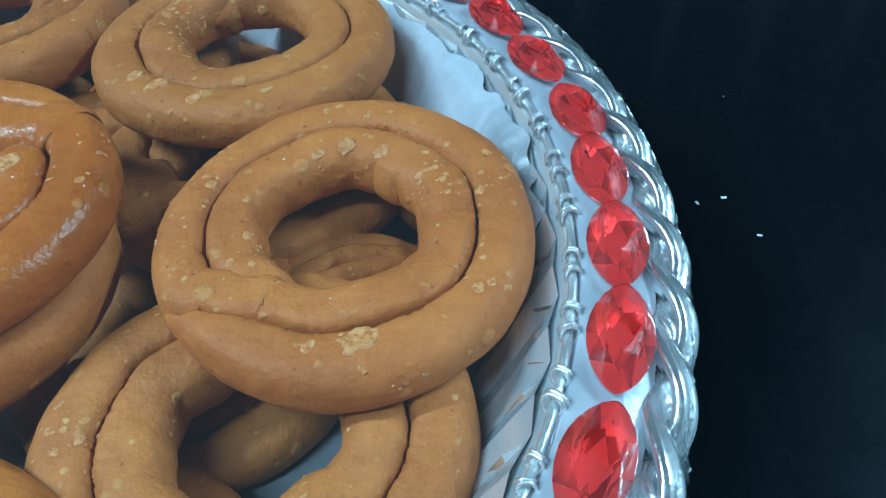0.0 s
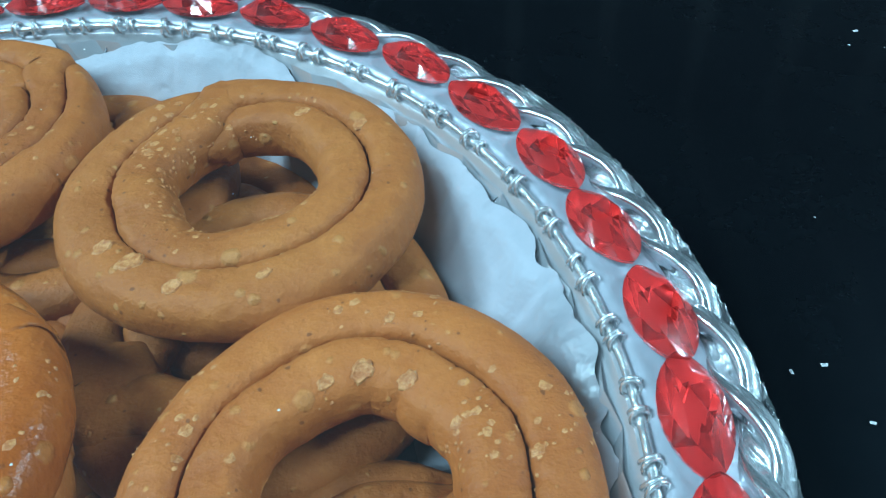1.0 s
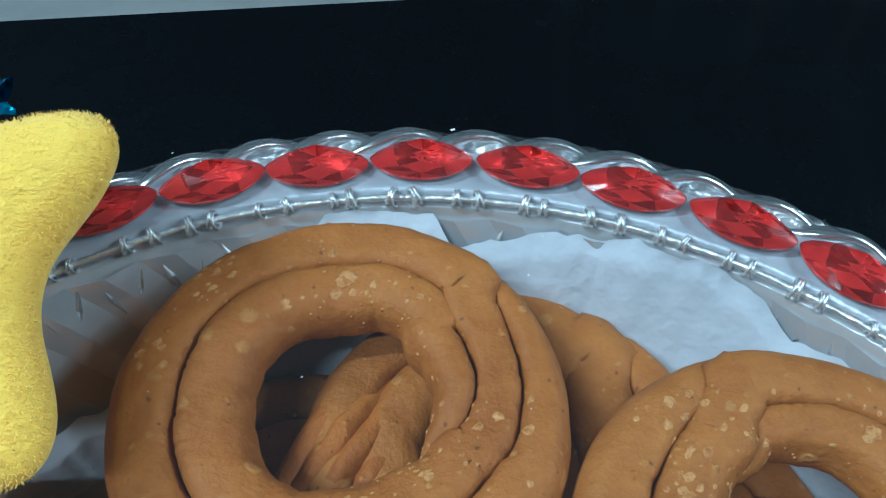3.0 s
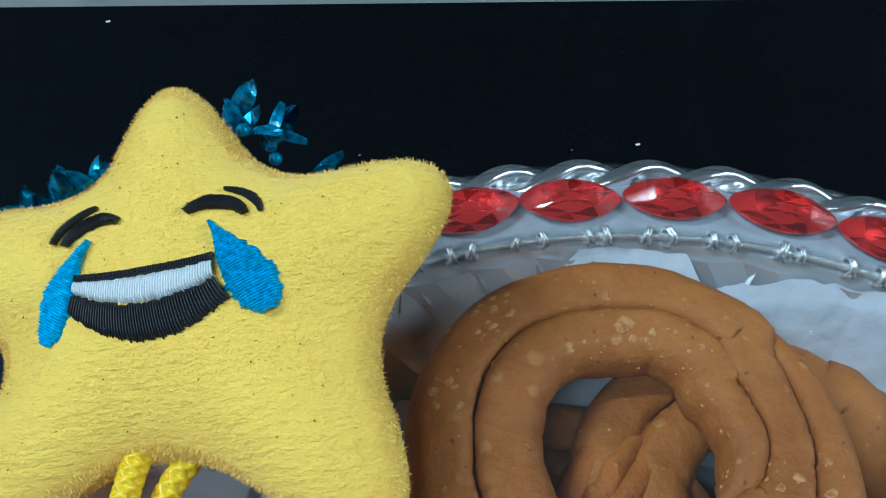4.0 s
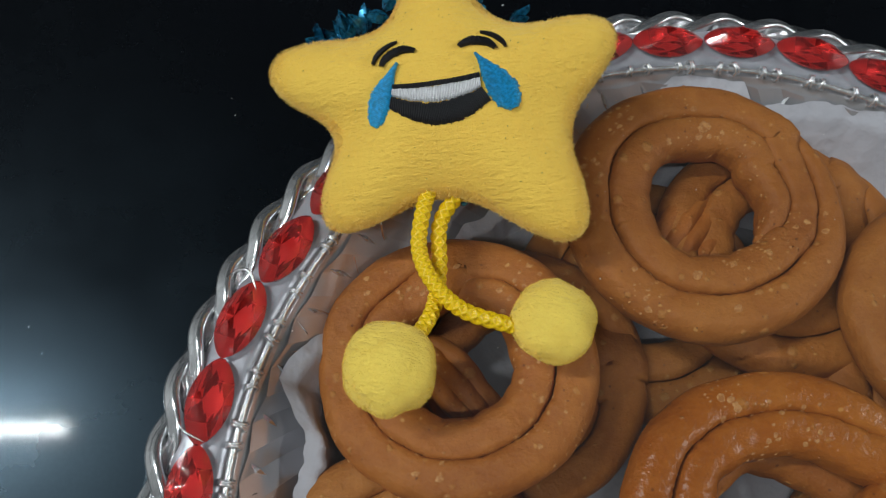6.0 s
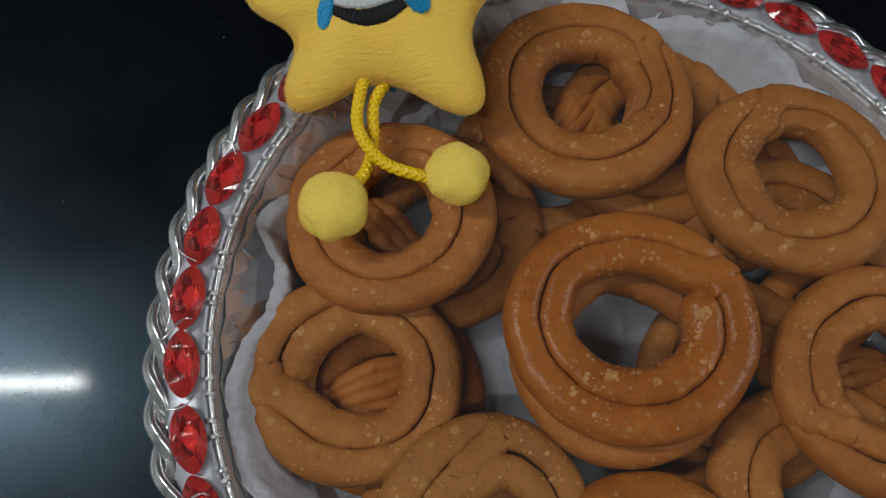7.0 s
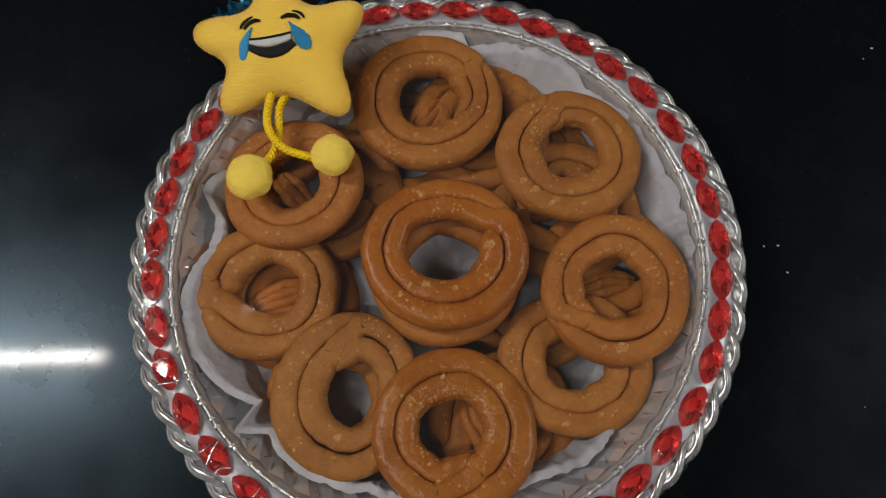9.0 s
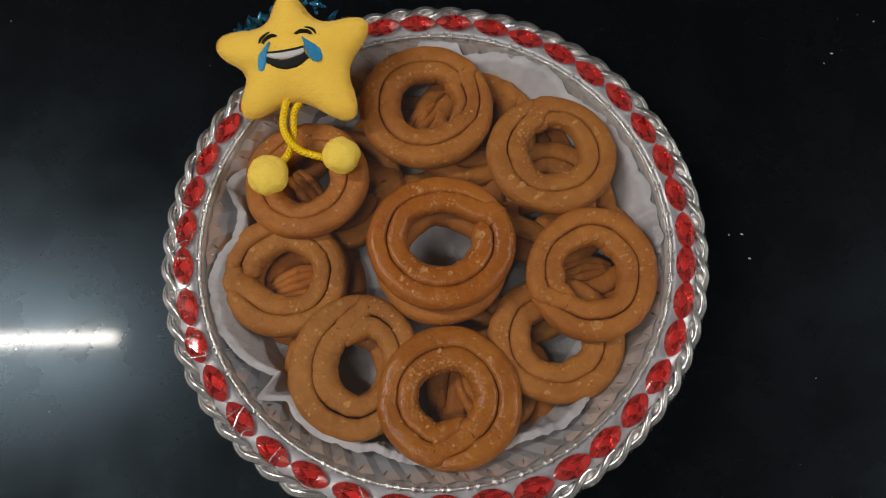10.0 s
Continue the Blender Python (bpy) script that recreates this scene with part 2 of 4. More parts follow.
def plush_material(name, colour):
    m, n, l, b = material(name)
    v = coords(n, l)
    f = noise_tex(n, l, v, 900.0, 4.0, 0.7)
    s = n.new("ShaderNodeMapping")
    s.inputs["Scale"].default_value = (260.0, 900.0, 300.0)
    s.inputs["Rotation"].default_value = (0, 0, 0.15)
    l.new(v, s.inputs["Vector"])
    nap = noise_tex(n, l, s.outputs[0], 1.0, 3.0, 0.6)
    base = ramp(n, l, noise_tex(n, l, v, 60.0), [(0.3, tuple(c * 0.97 for c in colour)), (0.7, colour)])
    base = mixc(n, l, 0.25, base, ramp(n, l, f, [(0.3, tuple(c * 0.85 for c in colour)), (0.7, tuple(min(1, c * 1.15) for c in colour))]))
    l.new(base, b.inputs["Base Color"])
    nb = bump(n, l, nap, 0.55, 0.0012)
    l.new(bump(n, l, f, 0.7, 0.0007, nb), b.inputs["Normal"])
    setp(b, Roughness=0.9, Sheen_Weight=0.5, Sheen_Roughness=0.4, Specular_IOR_Level=0.15)
    b.inputs["Sheen Tint"].default_value = (1.0, 0.84, 0.5, 1)
    return m


PLUSH = plush_material("yellow_plush", (1.0, 0.632, 0.11))
# Fibres lighter than the body: colour raised to offset their own shading.
PLUSH_LIFTED = plush_material("lightened_yellow_plush", (1.0, 0.685, 0.18))
POM = plush_material("pale_yellow_fleece", (1.0, 0.72, 0.14))


def plain(name, colour, rough, metallic=0.0, scale=200.0, vary=0.15, coat=0.0):
    m, n, l, b = material(name)
    v = coords(n, l)
    l.new(ramp(n, l, noise_tex(n, l, v, scale), [(0.3, tuple(c * (1 - vary) for c in colour)), (0.7, tuple(min(1, c * (1 + vary)) for c in colour))]), b.inputs["Base Color"])
    setp(b, Roughness=rough, Metallic=metallic, Coat_Weight=coat)
    return m


CORD = plain("yellow_braided_cord", (0.85, 0.55, 0.01), 0.35, 0.0, 2500.0, 0.2)
BLACK_THREAD = plain("black_thread", (0.012, 0.012, 0.016), 0.5, 0.0, 3000.0, 0.4)
WHITE_THREAD = plain("white_thread", (0.78, 0.78, 0.80), 0.4, 0.0, 3000.0, 0.1)
BLUE_THREAD = plain("blue_thread", (0.015, 0.33, 0.60), 0.3, 0.0, 1500.0, 0.5)
TEAL = plain("teal_glitter_plastic", (0.02, 0.25, 0.44), 0.18, 0.5, 900.0, 0.6, 1.0)
WALL_PAINT = plain("white_wall_paint", (0.45, 0.45, 0.45), 0.8, 0.0, 6.0, 0.04)
CEILING_PAINT = plain("grey_ceiling_paint", (0.10, 0.105, 0.11), 0.8, 0.0, 6.0, 0.04)
DARK_WALL = plain("dark_blue_wall_paint", (0.028, 0.036, 0.047), 0.7, 0.0, 5.0, 0.2)
FLOOR_TILE = plain("grey_floor", (0.28, 0.28, 0.28), 0.5, 0.0, 8.0, 0.1)
WHITE_SPECK = plain("pale_speck", (0.85, 0.85, 0.85), 0.3, 0.0, 300.0, 0.1)
DUST = plain("dust", (0.6, 0.6, 0.62), 0.9, 0.0, 300.0, 0.2)
LAMP_BODY = plain("white_lamp_housing", (0.8, 0.8, 0.8), 0.4, 0.0, 20.0, 0.03)

# ---- room and table ----
def slab(name, dims, mat, label="", category="", kind="structure"):
    bm = bmesh.new()
    box(bm, *dims)
    return thing(name, to_mesh(name, bm, mat, False), label, category, kind=kind)


FLOOR_Z, CEIL_Z = -0.75, 1.95
slab("floor", (-2.6, 2.4, -2.4, 2.6, FLOOR_Z - 0.1, FLOOR_Z), FLOOR_TILE)
slab("ceiling", (-2.6, 2.4, -2.4, 2.6, CEIL_Z, CEIL_Z + 0.1), CEILING_PAINT)
slab("wall_north", (-2.6, 2.4, 2.6, 2.75, FLOOR_Z, CEIL_Z), DARK_WALL)
slab("wall_south", (-2.6, 2.4, -2.55, -2.4, FLOOR_Z, CEIL_Z), WALL_PAINT)
slab("wall_west", (-2.75, -2.6, -2.4, 2.6, FLOOR_Z, CEIL_Z), WALL_PAINT)
slab("wall_east", (2.4, 2.55, -2.4, 2.6, FLOOR_Z, CEIL_Z), WALL_PAINT)

# Unseen pale strips, added so the table top mirrors faint streaks.
for k in range(6):
    x = 0.28 + 0.36 * k
    slab("unseen_strip", (x, x + 0.06, 0.6, 2.6, CEIL_Z - 0.03, CEIL_Z), WALL_PAINT)
    slab("unseen_strip", (x, x + 0.06, 2.575, 2.6, 1.30, CEIL_Z - 0.032), WALL_PAINT)

# Battens for all three; those of the two fill lamps are unseen additions.
for x, y, turn, watts in TUBE_AND_FILLS:
    lamp_ob = thing("tube_and_fill_light", None, "white ceiling batten, one for the mirrored tube, two added for fill light", "lamp", "ceiling tube lights")
    lamp_ob.matrix_world = pose(x, y, TUBE_Z, 0, 0, turn)
    bm = bmesh.new()
    box(bm, -0.62, 0.62, -0.03, 0.03, 0.0, CEIL_Z - TUBE_Z)
    part("housing", to_mesh("housing", bm, LAMP_BODY, False), lamp_ob)

table = thing("table", None, "black polished stone table top on plain legs", "table")
table.matrix_world = pose(0, 0, 0, 0, 0, 9.2)
bm = bmesh.new()
box(bm, -0.75, 0.75, -0.62, 0.2530, -0.03, 0)
bmesh.ops.bevel(bm, geom=bm.edges[:], offset=0.003, segments=3, affect="EDGES")
part("table_top", to_mesh("table_top", bm, TABLE, False), table)
bm = bmesh.new()
box(bm, -0.025, 0.025, -0.025, 0.025, FLOOR_Z, -0.03)
leg_mesh = to_mesh("leg", bm, TABLE, False)
for x in (-0.7, 0.7):
    for y in (-0.57, 0.2):
        part("leg", leg_mesh, table).location = (x, y, 0)

# ---- tray ----
RG, ZG = 0.1342, 0.0428
tray = thing("serving_tray", None, "round silver crystal-plastic tray with red gems and rope rim", "tray")
tray.location = (0, 0, 0.0016)
bm = bmesh.new()
revolve(bm, [(0.001, 0.006), (0.098, 0.006), (0.1056, 0.0106), (0.1060, 0.0110), (0.1065, 0.0117), (0.1249, 0.0387), (0.1254, 0.0394), (0.1255, 0.0395), (0.1260, 0.0395), (0.1275, 0.0396), (0.1295, 0.0398), (0.1385, 0.0388),
             (0.1390, 0.0375), (0.128, 0.037), (0.109, 0.009), (0.099, 0.002), (0.090, -0.0016), (0.086, 0.004), (0.001, 0.004)])
part("body", to_mesh("body", bm, TRAY_WALL), tray)
bm = bmesh.new()
revolve(bm, [(0.1275, 0.0400), (0.1280, 0.0414), (0.1300, 0.0417), (0.1388, 0.0408), (0.1405, 0.0395)])
part("gem_band", to_mesh("gem_band", bm, BAND), tray, "frosted pale lilac plastic band")


def helix_rope(phase, turns, ring_r, z, twist_r, strand_r, lobes, count=1400):
    bm = bmesh.new()
    pts = []
    for k in range(count):
        a = 2 * math.pi * k / count
        p = turns * a + phase
        r = ring_r + twist_r * math.cos(p)
        pts.append(Vector((r * math.cos(a), r * math.sin(a), z + twist_r * 0.85 * math.sin(p))))

    def ring(i, a):
        return strand_r * (1 + 0.20 * math.cos(lobes * a) + 0.05 * noise.noise(Vector((i * 0.05, 2 * math.cos(a), 2 * math.sin(a) + phase))))
    ring.sides = 20
    sweep(bm, pts, ring, close=True)
    return bm


for ph in (0.0, math.pi):
    part("rope_strand", to_mesh("rope_strand", helix_rope(ph, 29, 0.1427, 0.0387, 0.0024, 0.0020, 3), SILVER), tray, "twisted silver foil rope strand")

part("rope_core", to_mesh("rope_core", helix_rope(0.8, 87, 0.1427, 0.0383, 0.0009, 0.0011, 5, 2600), SILVER_WIRE), tray, "crinkled silver tinsel core of the rope")

bm = bmesh.new()
tube(bm, [Vector((0.1264 * math.cos(2 * math.pi * k / 240), 0.1264 * math.sin(2 * math.pi * k / 240), 0.0410)) for k in range(240)], 0.0008, 10, True)
part("inner_wire", to_mesh("inner_wire", bm, SILVER_WIRE), tray, "thin silver wire ring")
bm = bmesh.new()
for dx, lean in ((-0.0009, 0.0004), (0.0009, -0.0003)):
    tube(bm, [Vector((0.0016 * math.cos(a), 0.7 * dx + lean * math.sin(a), 0.0018 * math.sin(a))) for a in [2 * math.pi * k / 12 for k in range(12)]], 0.00040, 6, True)
knot = to_mesh("tie", bm, SILVER_WIRE)
TIES = 120
for k in range(TIES):
    a = 2 * math.pi * (k + (0.2 if k % 2 else -0.2) + random.uniform(-0.18, 0.18)) / TIES
    o = part("tie", knot, tray)
    o.matrix_basis = pose(0.1264 * math.cos(a), 0.1264 * math.sin(a), 0.0411, 0, 0, math.degrees(a) + random.uniform(-25, 25)) @ Matrix.Scale(random.uniform(0.8, 1.15), 4)


# embossed zigzag needles on the inside of the wall
def needle(long, wide, deep):
    bm = bmesh.new()
    vs = [bm.verts.new(p) for p in ((0.0002, 0, 0), (-0.0004, -wide, long * 0.6), (-0.0004, wide, long * 0.6), (deep, 0, long * 0.62), (0.0004, 0, long))]
    for f in ((0, 3, 1), (0, 2, 3), (1, 3, 4), (3, 2, 4)):
        bm.faces.new([vs[i] for i in f])
    bmesh.ops.recalc_face_normals(bm, faces=bm.faces[:])
    return to_mesh("ridge", bm, CUT_PLASTIC, False)


PAIRS = 64
shape, r0, z0 = needle(0.0104, 0.0015, 0.0012), 0.1181, 0.0290
for k in range(PAIRS):
    for j, slant in enumerate((19, -19)):
        a = 2 * math.pi * (k + 0.5 + (0.07 if j else -0.07)) / PAIRS
        o = part("ridge", shape, tray)
        o.matrix_basis = pose(r0 * math.cos(a), r0 * math.sin(a), z0, 0, 0, math.degrees(a) + 180) @ pose(0, 0, 0, 0, -34, 0) @ pose(0, 0, 0, -slant, 0, 0)

# cut chevrons all over the inner wall: a lattice of triangles whose corners stand in and out by turns
bm = bmesh.new()
CUTS, BANDS = 112, 6
lattice = []
for j in range(BANDS + 1):
    z = 0.0120 + 0.0262 * j / BANDS
    row = []
    for i in range(CUTS):
        a = 2 * math.pi * (i + (0.5 if j % 2 else 0.0)) / CUTS
        proud = (0.0013 if (i + j // 2) % 2 else 0.0) * (0.8 + 0.4 * random.random())
        r = 0.1065 + (z - 0.0117) * 0.6815 - 0.0004 - proud
        row.append(bm.verts.new((r * math.cos(a), r * math.sin(a), z)))
    lattice.append(row)
for j in range(BANDS):
    low, high = lattice[j], lattice[j + 1]
    for i in range(CUTS):
        k = (i + 1) % CUTS
        if j % 2 == 0:
            bm.faces.new((low[i], low[k], high[i]))
            bm.faces.new((high[i], low[k], high[k]))
        else:
            bm.faces.new((low[i], high[k], high[i]))
            bm.faces.new((low[i], low[k], high[k]))
for f in bm.faces:
    c = f.calc_center_median()
    if f.normal.dot(Vector((c.x, c.y, 0))) > 0:
        f.normal_flip()
part("cut_pattern", to_mesh("cut_pattern", bm, CUT_WALL, False), tray, "mirrored chevron-cut inner wall")


# ---- gems ----
def gem_mesh():
    """Marquise stone: rhombic table, kite and triangle facets down to a girdle, faceted foiled back."""
    bm = bmesh.new()
    half_l, half_w, h = 0.0106, 0.0055, 0.0040

    def outline(s, z, n=12):
        pts = []
        for k in range(2 * n):
            u = -math.cos(math.pi * (k if k <= n else 2 * n - k) / n)
            y = half_w * (1 - u * u) ** 0.68 * (1 if k <= n else -1)
            pts.append(bm.verts.new((half_l * u * s, y * s, z)))
        return pts
    base, girdle = outline(0.97, 0), outline(1.0, 0.0009)
    n = len(base)
    table = [bm.verts.new((x * half_l, y * half_w, h)) for x, y in ((-0.46, 0), (0, 0.50), (0.46, 0), (0, -0.50))]
    mid = [bm.verts.new((x * half_l, y * half_w, 0.0031)) for x, y in ((-0.42, 0.47), (0.42, 0.47), (0.42, -0.47), (-0.42, -0.47))]
    back = [bm.verts.new((x * half_l, y * half_w, -0.0012)) for x, y in ((-0.40, 0), (0, 0.34), (0.40, 0), (0, -0.34))]
    for i in range(n):
        j = (i + 1) % n
        bm.faces.new((base[i], base[j], girdle[j], girdle[i]))
    bm.faces.new(table)
    for q, m in enumerate(mid):
        t0, t1 = table[q], table[(q + 1) % 4]
        g = [girdle[(6 * q + k) % n] for k in range(7)]
        bm.faces.new((t0, t1, m))
        bm.faces.new((t0, m, g[2], g[1], g[0]))
        bm.faces.new((m, g[4], g[3], g[2]))
        bm.faces.new((m, t1, g[6], g[5], g[4]))
    foil = [bm.faces.new(back[::-1])]
    for q in range(4):
        b = [base[(6 * q + k) % n] for k in range(7)]
        t0, t1 = back[q], back[(q + 1) % 4]
        foil += [bm.faces.new((t0, b[0], b[1], b[2])), bm.faces.new((t0, b[2], b[3], b[4])), bm.faces.new((t0, b[4], t1)), bm.faces.new((t1, b[4], b[5], b[6]))]
    for k, f in enumerate(foil):
        f.material_index = 2 if k % 4 == 3 or k in (5, 13) else 1
    bmesh.ops.recalc_face_normals(bm, faces=bm.faces[:])
    me = to_mesh("gem", bm, GEM, False)
    me.materials.append(FOIL)
    me.materials.append(MIRROR_FOIL)
    return me


GEM_MESH = gem_mesh()
GEM_ANGLES = [111.2, 102.3, 93.2, 84.0, 74.9, 65.7, 56.6, 47.4, 37.7, 28.4, 19.7, 10.6, 2.6, -5.9, -14.7, -24.3, -33.5, -42.9, -51.8, -61.1,
              -70.6, -80.2, -89.9, -99.7, -109.5, -118.9, -128.8, -138.5, -148.2, -157.1, -166.7, -175.5, 175.7, 166.8, 157.8, 148.3, 138.9, 129.5, 120.2]
for a in GEM_ANGLES:
    r = RG + random.uniform(-0.0006, 0.0006)
    g = part("gem", GEM_MESH, tray, "red faceted marquise gem")
    g.matrix_basis = pose(r * math.cos(radians(a)), r * math.sin(radians(a)), 0.0428, random.uniform(-3, 3) + 4, random.uniform(-3, 3), a + 90 + random.uniform(-4, 4))

# ---- paper lining ----
# height and reach of the torn paper edge round the tray: degrees, height, distance from the middle
PAPER_BACK = [(0, 0.0374, 0.123), (12, 0.0386, 0.1243), (24, 0.0382, 0.1237), (36, 0.0376, 0.1231), (47, 0.0382, 0.1237), (58, 0.0359, 0.12), (63, 0.0389, 0.1241),
              (70, 0.0396, 0.1253), (78, 0.0384, 0.1237), (86, 0.0364, 0.1205), (90, 0.0354, 0.118), (92, 0.0389, 0.124), (98, 0.0399, 0.1253), (102, 0.0399, 0.1253),
              (106, 0.033, 0.116), (110, 0.022, 0.109), (150, 0.018, 0.107), (160, 0.028, 0.114)]
PAPER_FRONT = [(167, 0.036, 0.121), (171, 0.0365, 0.1218), (177.4, 0.034, 0.1105), (184.7, 0.033, 0.1118), (192, 0.0365, 0.1205), (199, 0.0382, 0.1238), (208, 0.0386, 0.1243),
              (217, 0.0366, 0.12), (227.6, 0.034, 0.109), (229.6, 0.0375, 0.1225), (235, 0.033, 0.1125), (240, 0.0348, 0.1172), (251, 0.0342, 0.117), (262, 0.0325, 0.113),
              (280, 0.0335, 0.116), (302, 0.0325, 0.112), (313, 0.0345, 0.117), (322, 0.0325, 0.1145), (327, 0.024, 0.11), (332, 0.014, 0.105), (345, 0.014, 0.105),
              (354, 0.03, 0.116), (360, 0.0374, 0.123)]
PAPER_EDGE = PAPER_BACK + PAPER_FRONT


def edge_at(deg):
    for (a, h, s), (a2, h2, s2) in zip(PAPER_EDGE, PAPER_EDGE[1:]):
        if a <= deg <= a2:
            f = (deg - a) / (a2 - a)
            return h + (h2 - h) * f, s + (s2 - s) * f


bm = bmesh.new()
rows = []
N = 720
for k in range(N):
    a = 2 * math.pi * k / N
    h, off = edge_at(360 * k / N)
    c, s = math.cos(a), math.sin(a)
    h += 0.002 * noise.noise(Vector((c * 14, s * 14, 3))) + 0.0006 * noise.noise(Vector((c * 40, s * 40, 5)))
    row = []
    for j in range(32):
        f = j / 31
        if f < 0.35:
            r, z = 0.0002 + f / 0.35 * 0.0998, 0.0075
            z += 0.0012 * abs(noise.noise(Vector((r * c * 30, r * s * 30, 0))))
        else:
            g = (f - 0.35) / 0.65
            flop = max(0.0, (g - 0.8) / 0.2)
            climb = min(1.0, g / 0.8)
            z = 0.0085 + (h - 0.0085) * (climb * 0.93 + 0.07 * flop)
            r = 0.1008 + (off - 0.0042 - 0.1008) * climb + 0.0042 * flop
            fold = noise.noise(Vector((c * 16, s * 16, z * 30))) + 0.6 * noise.noise(Vector((c * 38, s * 38, z * 25)))
            pleat = abs(noise.noise(Vector((c * 17, s * 17, z * 14)))) + 0.3 * abs(noise.noise(Vector((c * 60, s * 60, z * 14))))
            r += 0.0010 * fold * (0.3 + g) - 0.0013 * pleat * (0.25 + 0.75 * g) + 0.0003
            side = 360 * k / N
            fluted = max(0.0, 1 - abs((side + 180) % 360 - 180 - 18) / 42)
            r -= 0.0024 * fluted * g * abs(math.sin(a * 21 + 1.6 * noise.noise(Vector((c * 9, s * 9, 1)))))
            r = min(r, 0.1041 + (z - 0.0085) * 0.645)
        row.append(bm.verts.new((r * c, r * s, z)))
    rows.append(row)
grid_faces(bm, rows, close_u=True)
bm.faces.ensure_lookup_table()
# Floor takes the paper whose grey carries the shade between the rings.
for f in bm.faces:
    c = f.calc_center_median()
    if math.hypot(c.x, c.y) < 0.095 + 0.008 * noise.noise(c * 60):
        f.material_index = 1
lining = to_mesh("paper_lining", bm, PAPER)
lining.materials.append(OILY_SHADED_PAPER)
thing("paper_lining", lining, "crumpled white tissue paper with oil and painted shade, lining the tray", "paper").location = (0, 0, 0.0016)


# ---- fried dough rings ----
def flakes(body, seed):
    """Pale chips of crust on the upper side of a coil, clustered, and crumbs in its grooves."""
    rnd = random.Random(seed * 13)
    body.normal_update()
    body.faces.ensure_lookup_table()
    bm = bmesh.new()
    made = 0
    while made < 190:
        face = body.faces[rnd.randrange(len(body.faces))]
        nz, c = face.normal.z, face.calc_center_median()
        cluster = noise.noise(c * 55 + Vector((seed, 0, 0)))
        inner = -(face.normal.x * c.x + face.normal.y * c.y) / (c.length + 1e-6)
        if nz < 0.15 or cluster < rnd.uniform(0.0, 0.5) - (0.25 if inner > 0.25 else 0.0):
            continue
        in_groove = nz < 0.75
        size = rnd.uniform(0.00018, 0.00045) if in_groove or rnd.random() < 0.6 else rnd.uniform(0.0004, 0.0010)
        nrm = face.normal
        u = nrm.orthogonal().normalized()
        v = nrm.cross(u)
        turn, count = rnd.uniform(0, 6.28), rnd.randint(5, 8)
        ring = []
        for k in range(count):
            a = turn + 2 * math.pi * k / count
            q = size * rnd.uniform(0.65, 1.25)
            ring.append(bm.verts.new(c + (u * math.cos(a) * 1.25 + v * math.sin(a)) * q + nrm * 0.00002))
        top = bm.verts.new(c + nrm * (0.00012 + size * (0.5 if in_groove else 0.12)))
        for k in range(count):
            bm.faces.new((ring[k], ring[(k + 1) % count], top))
        made += 1
    return bm


def ease(x):
    x = min(1.0, max(0.0, x))
    return x * x * (3 - 2 * x)


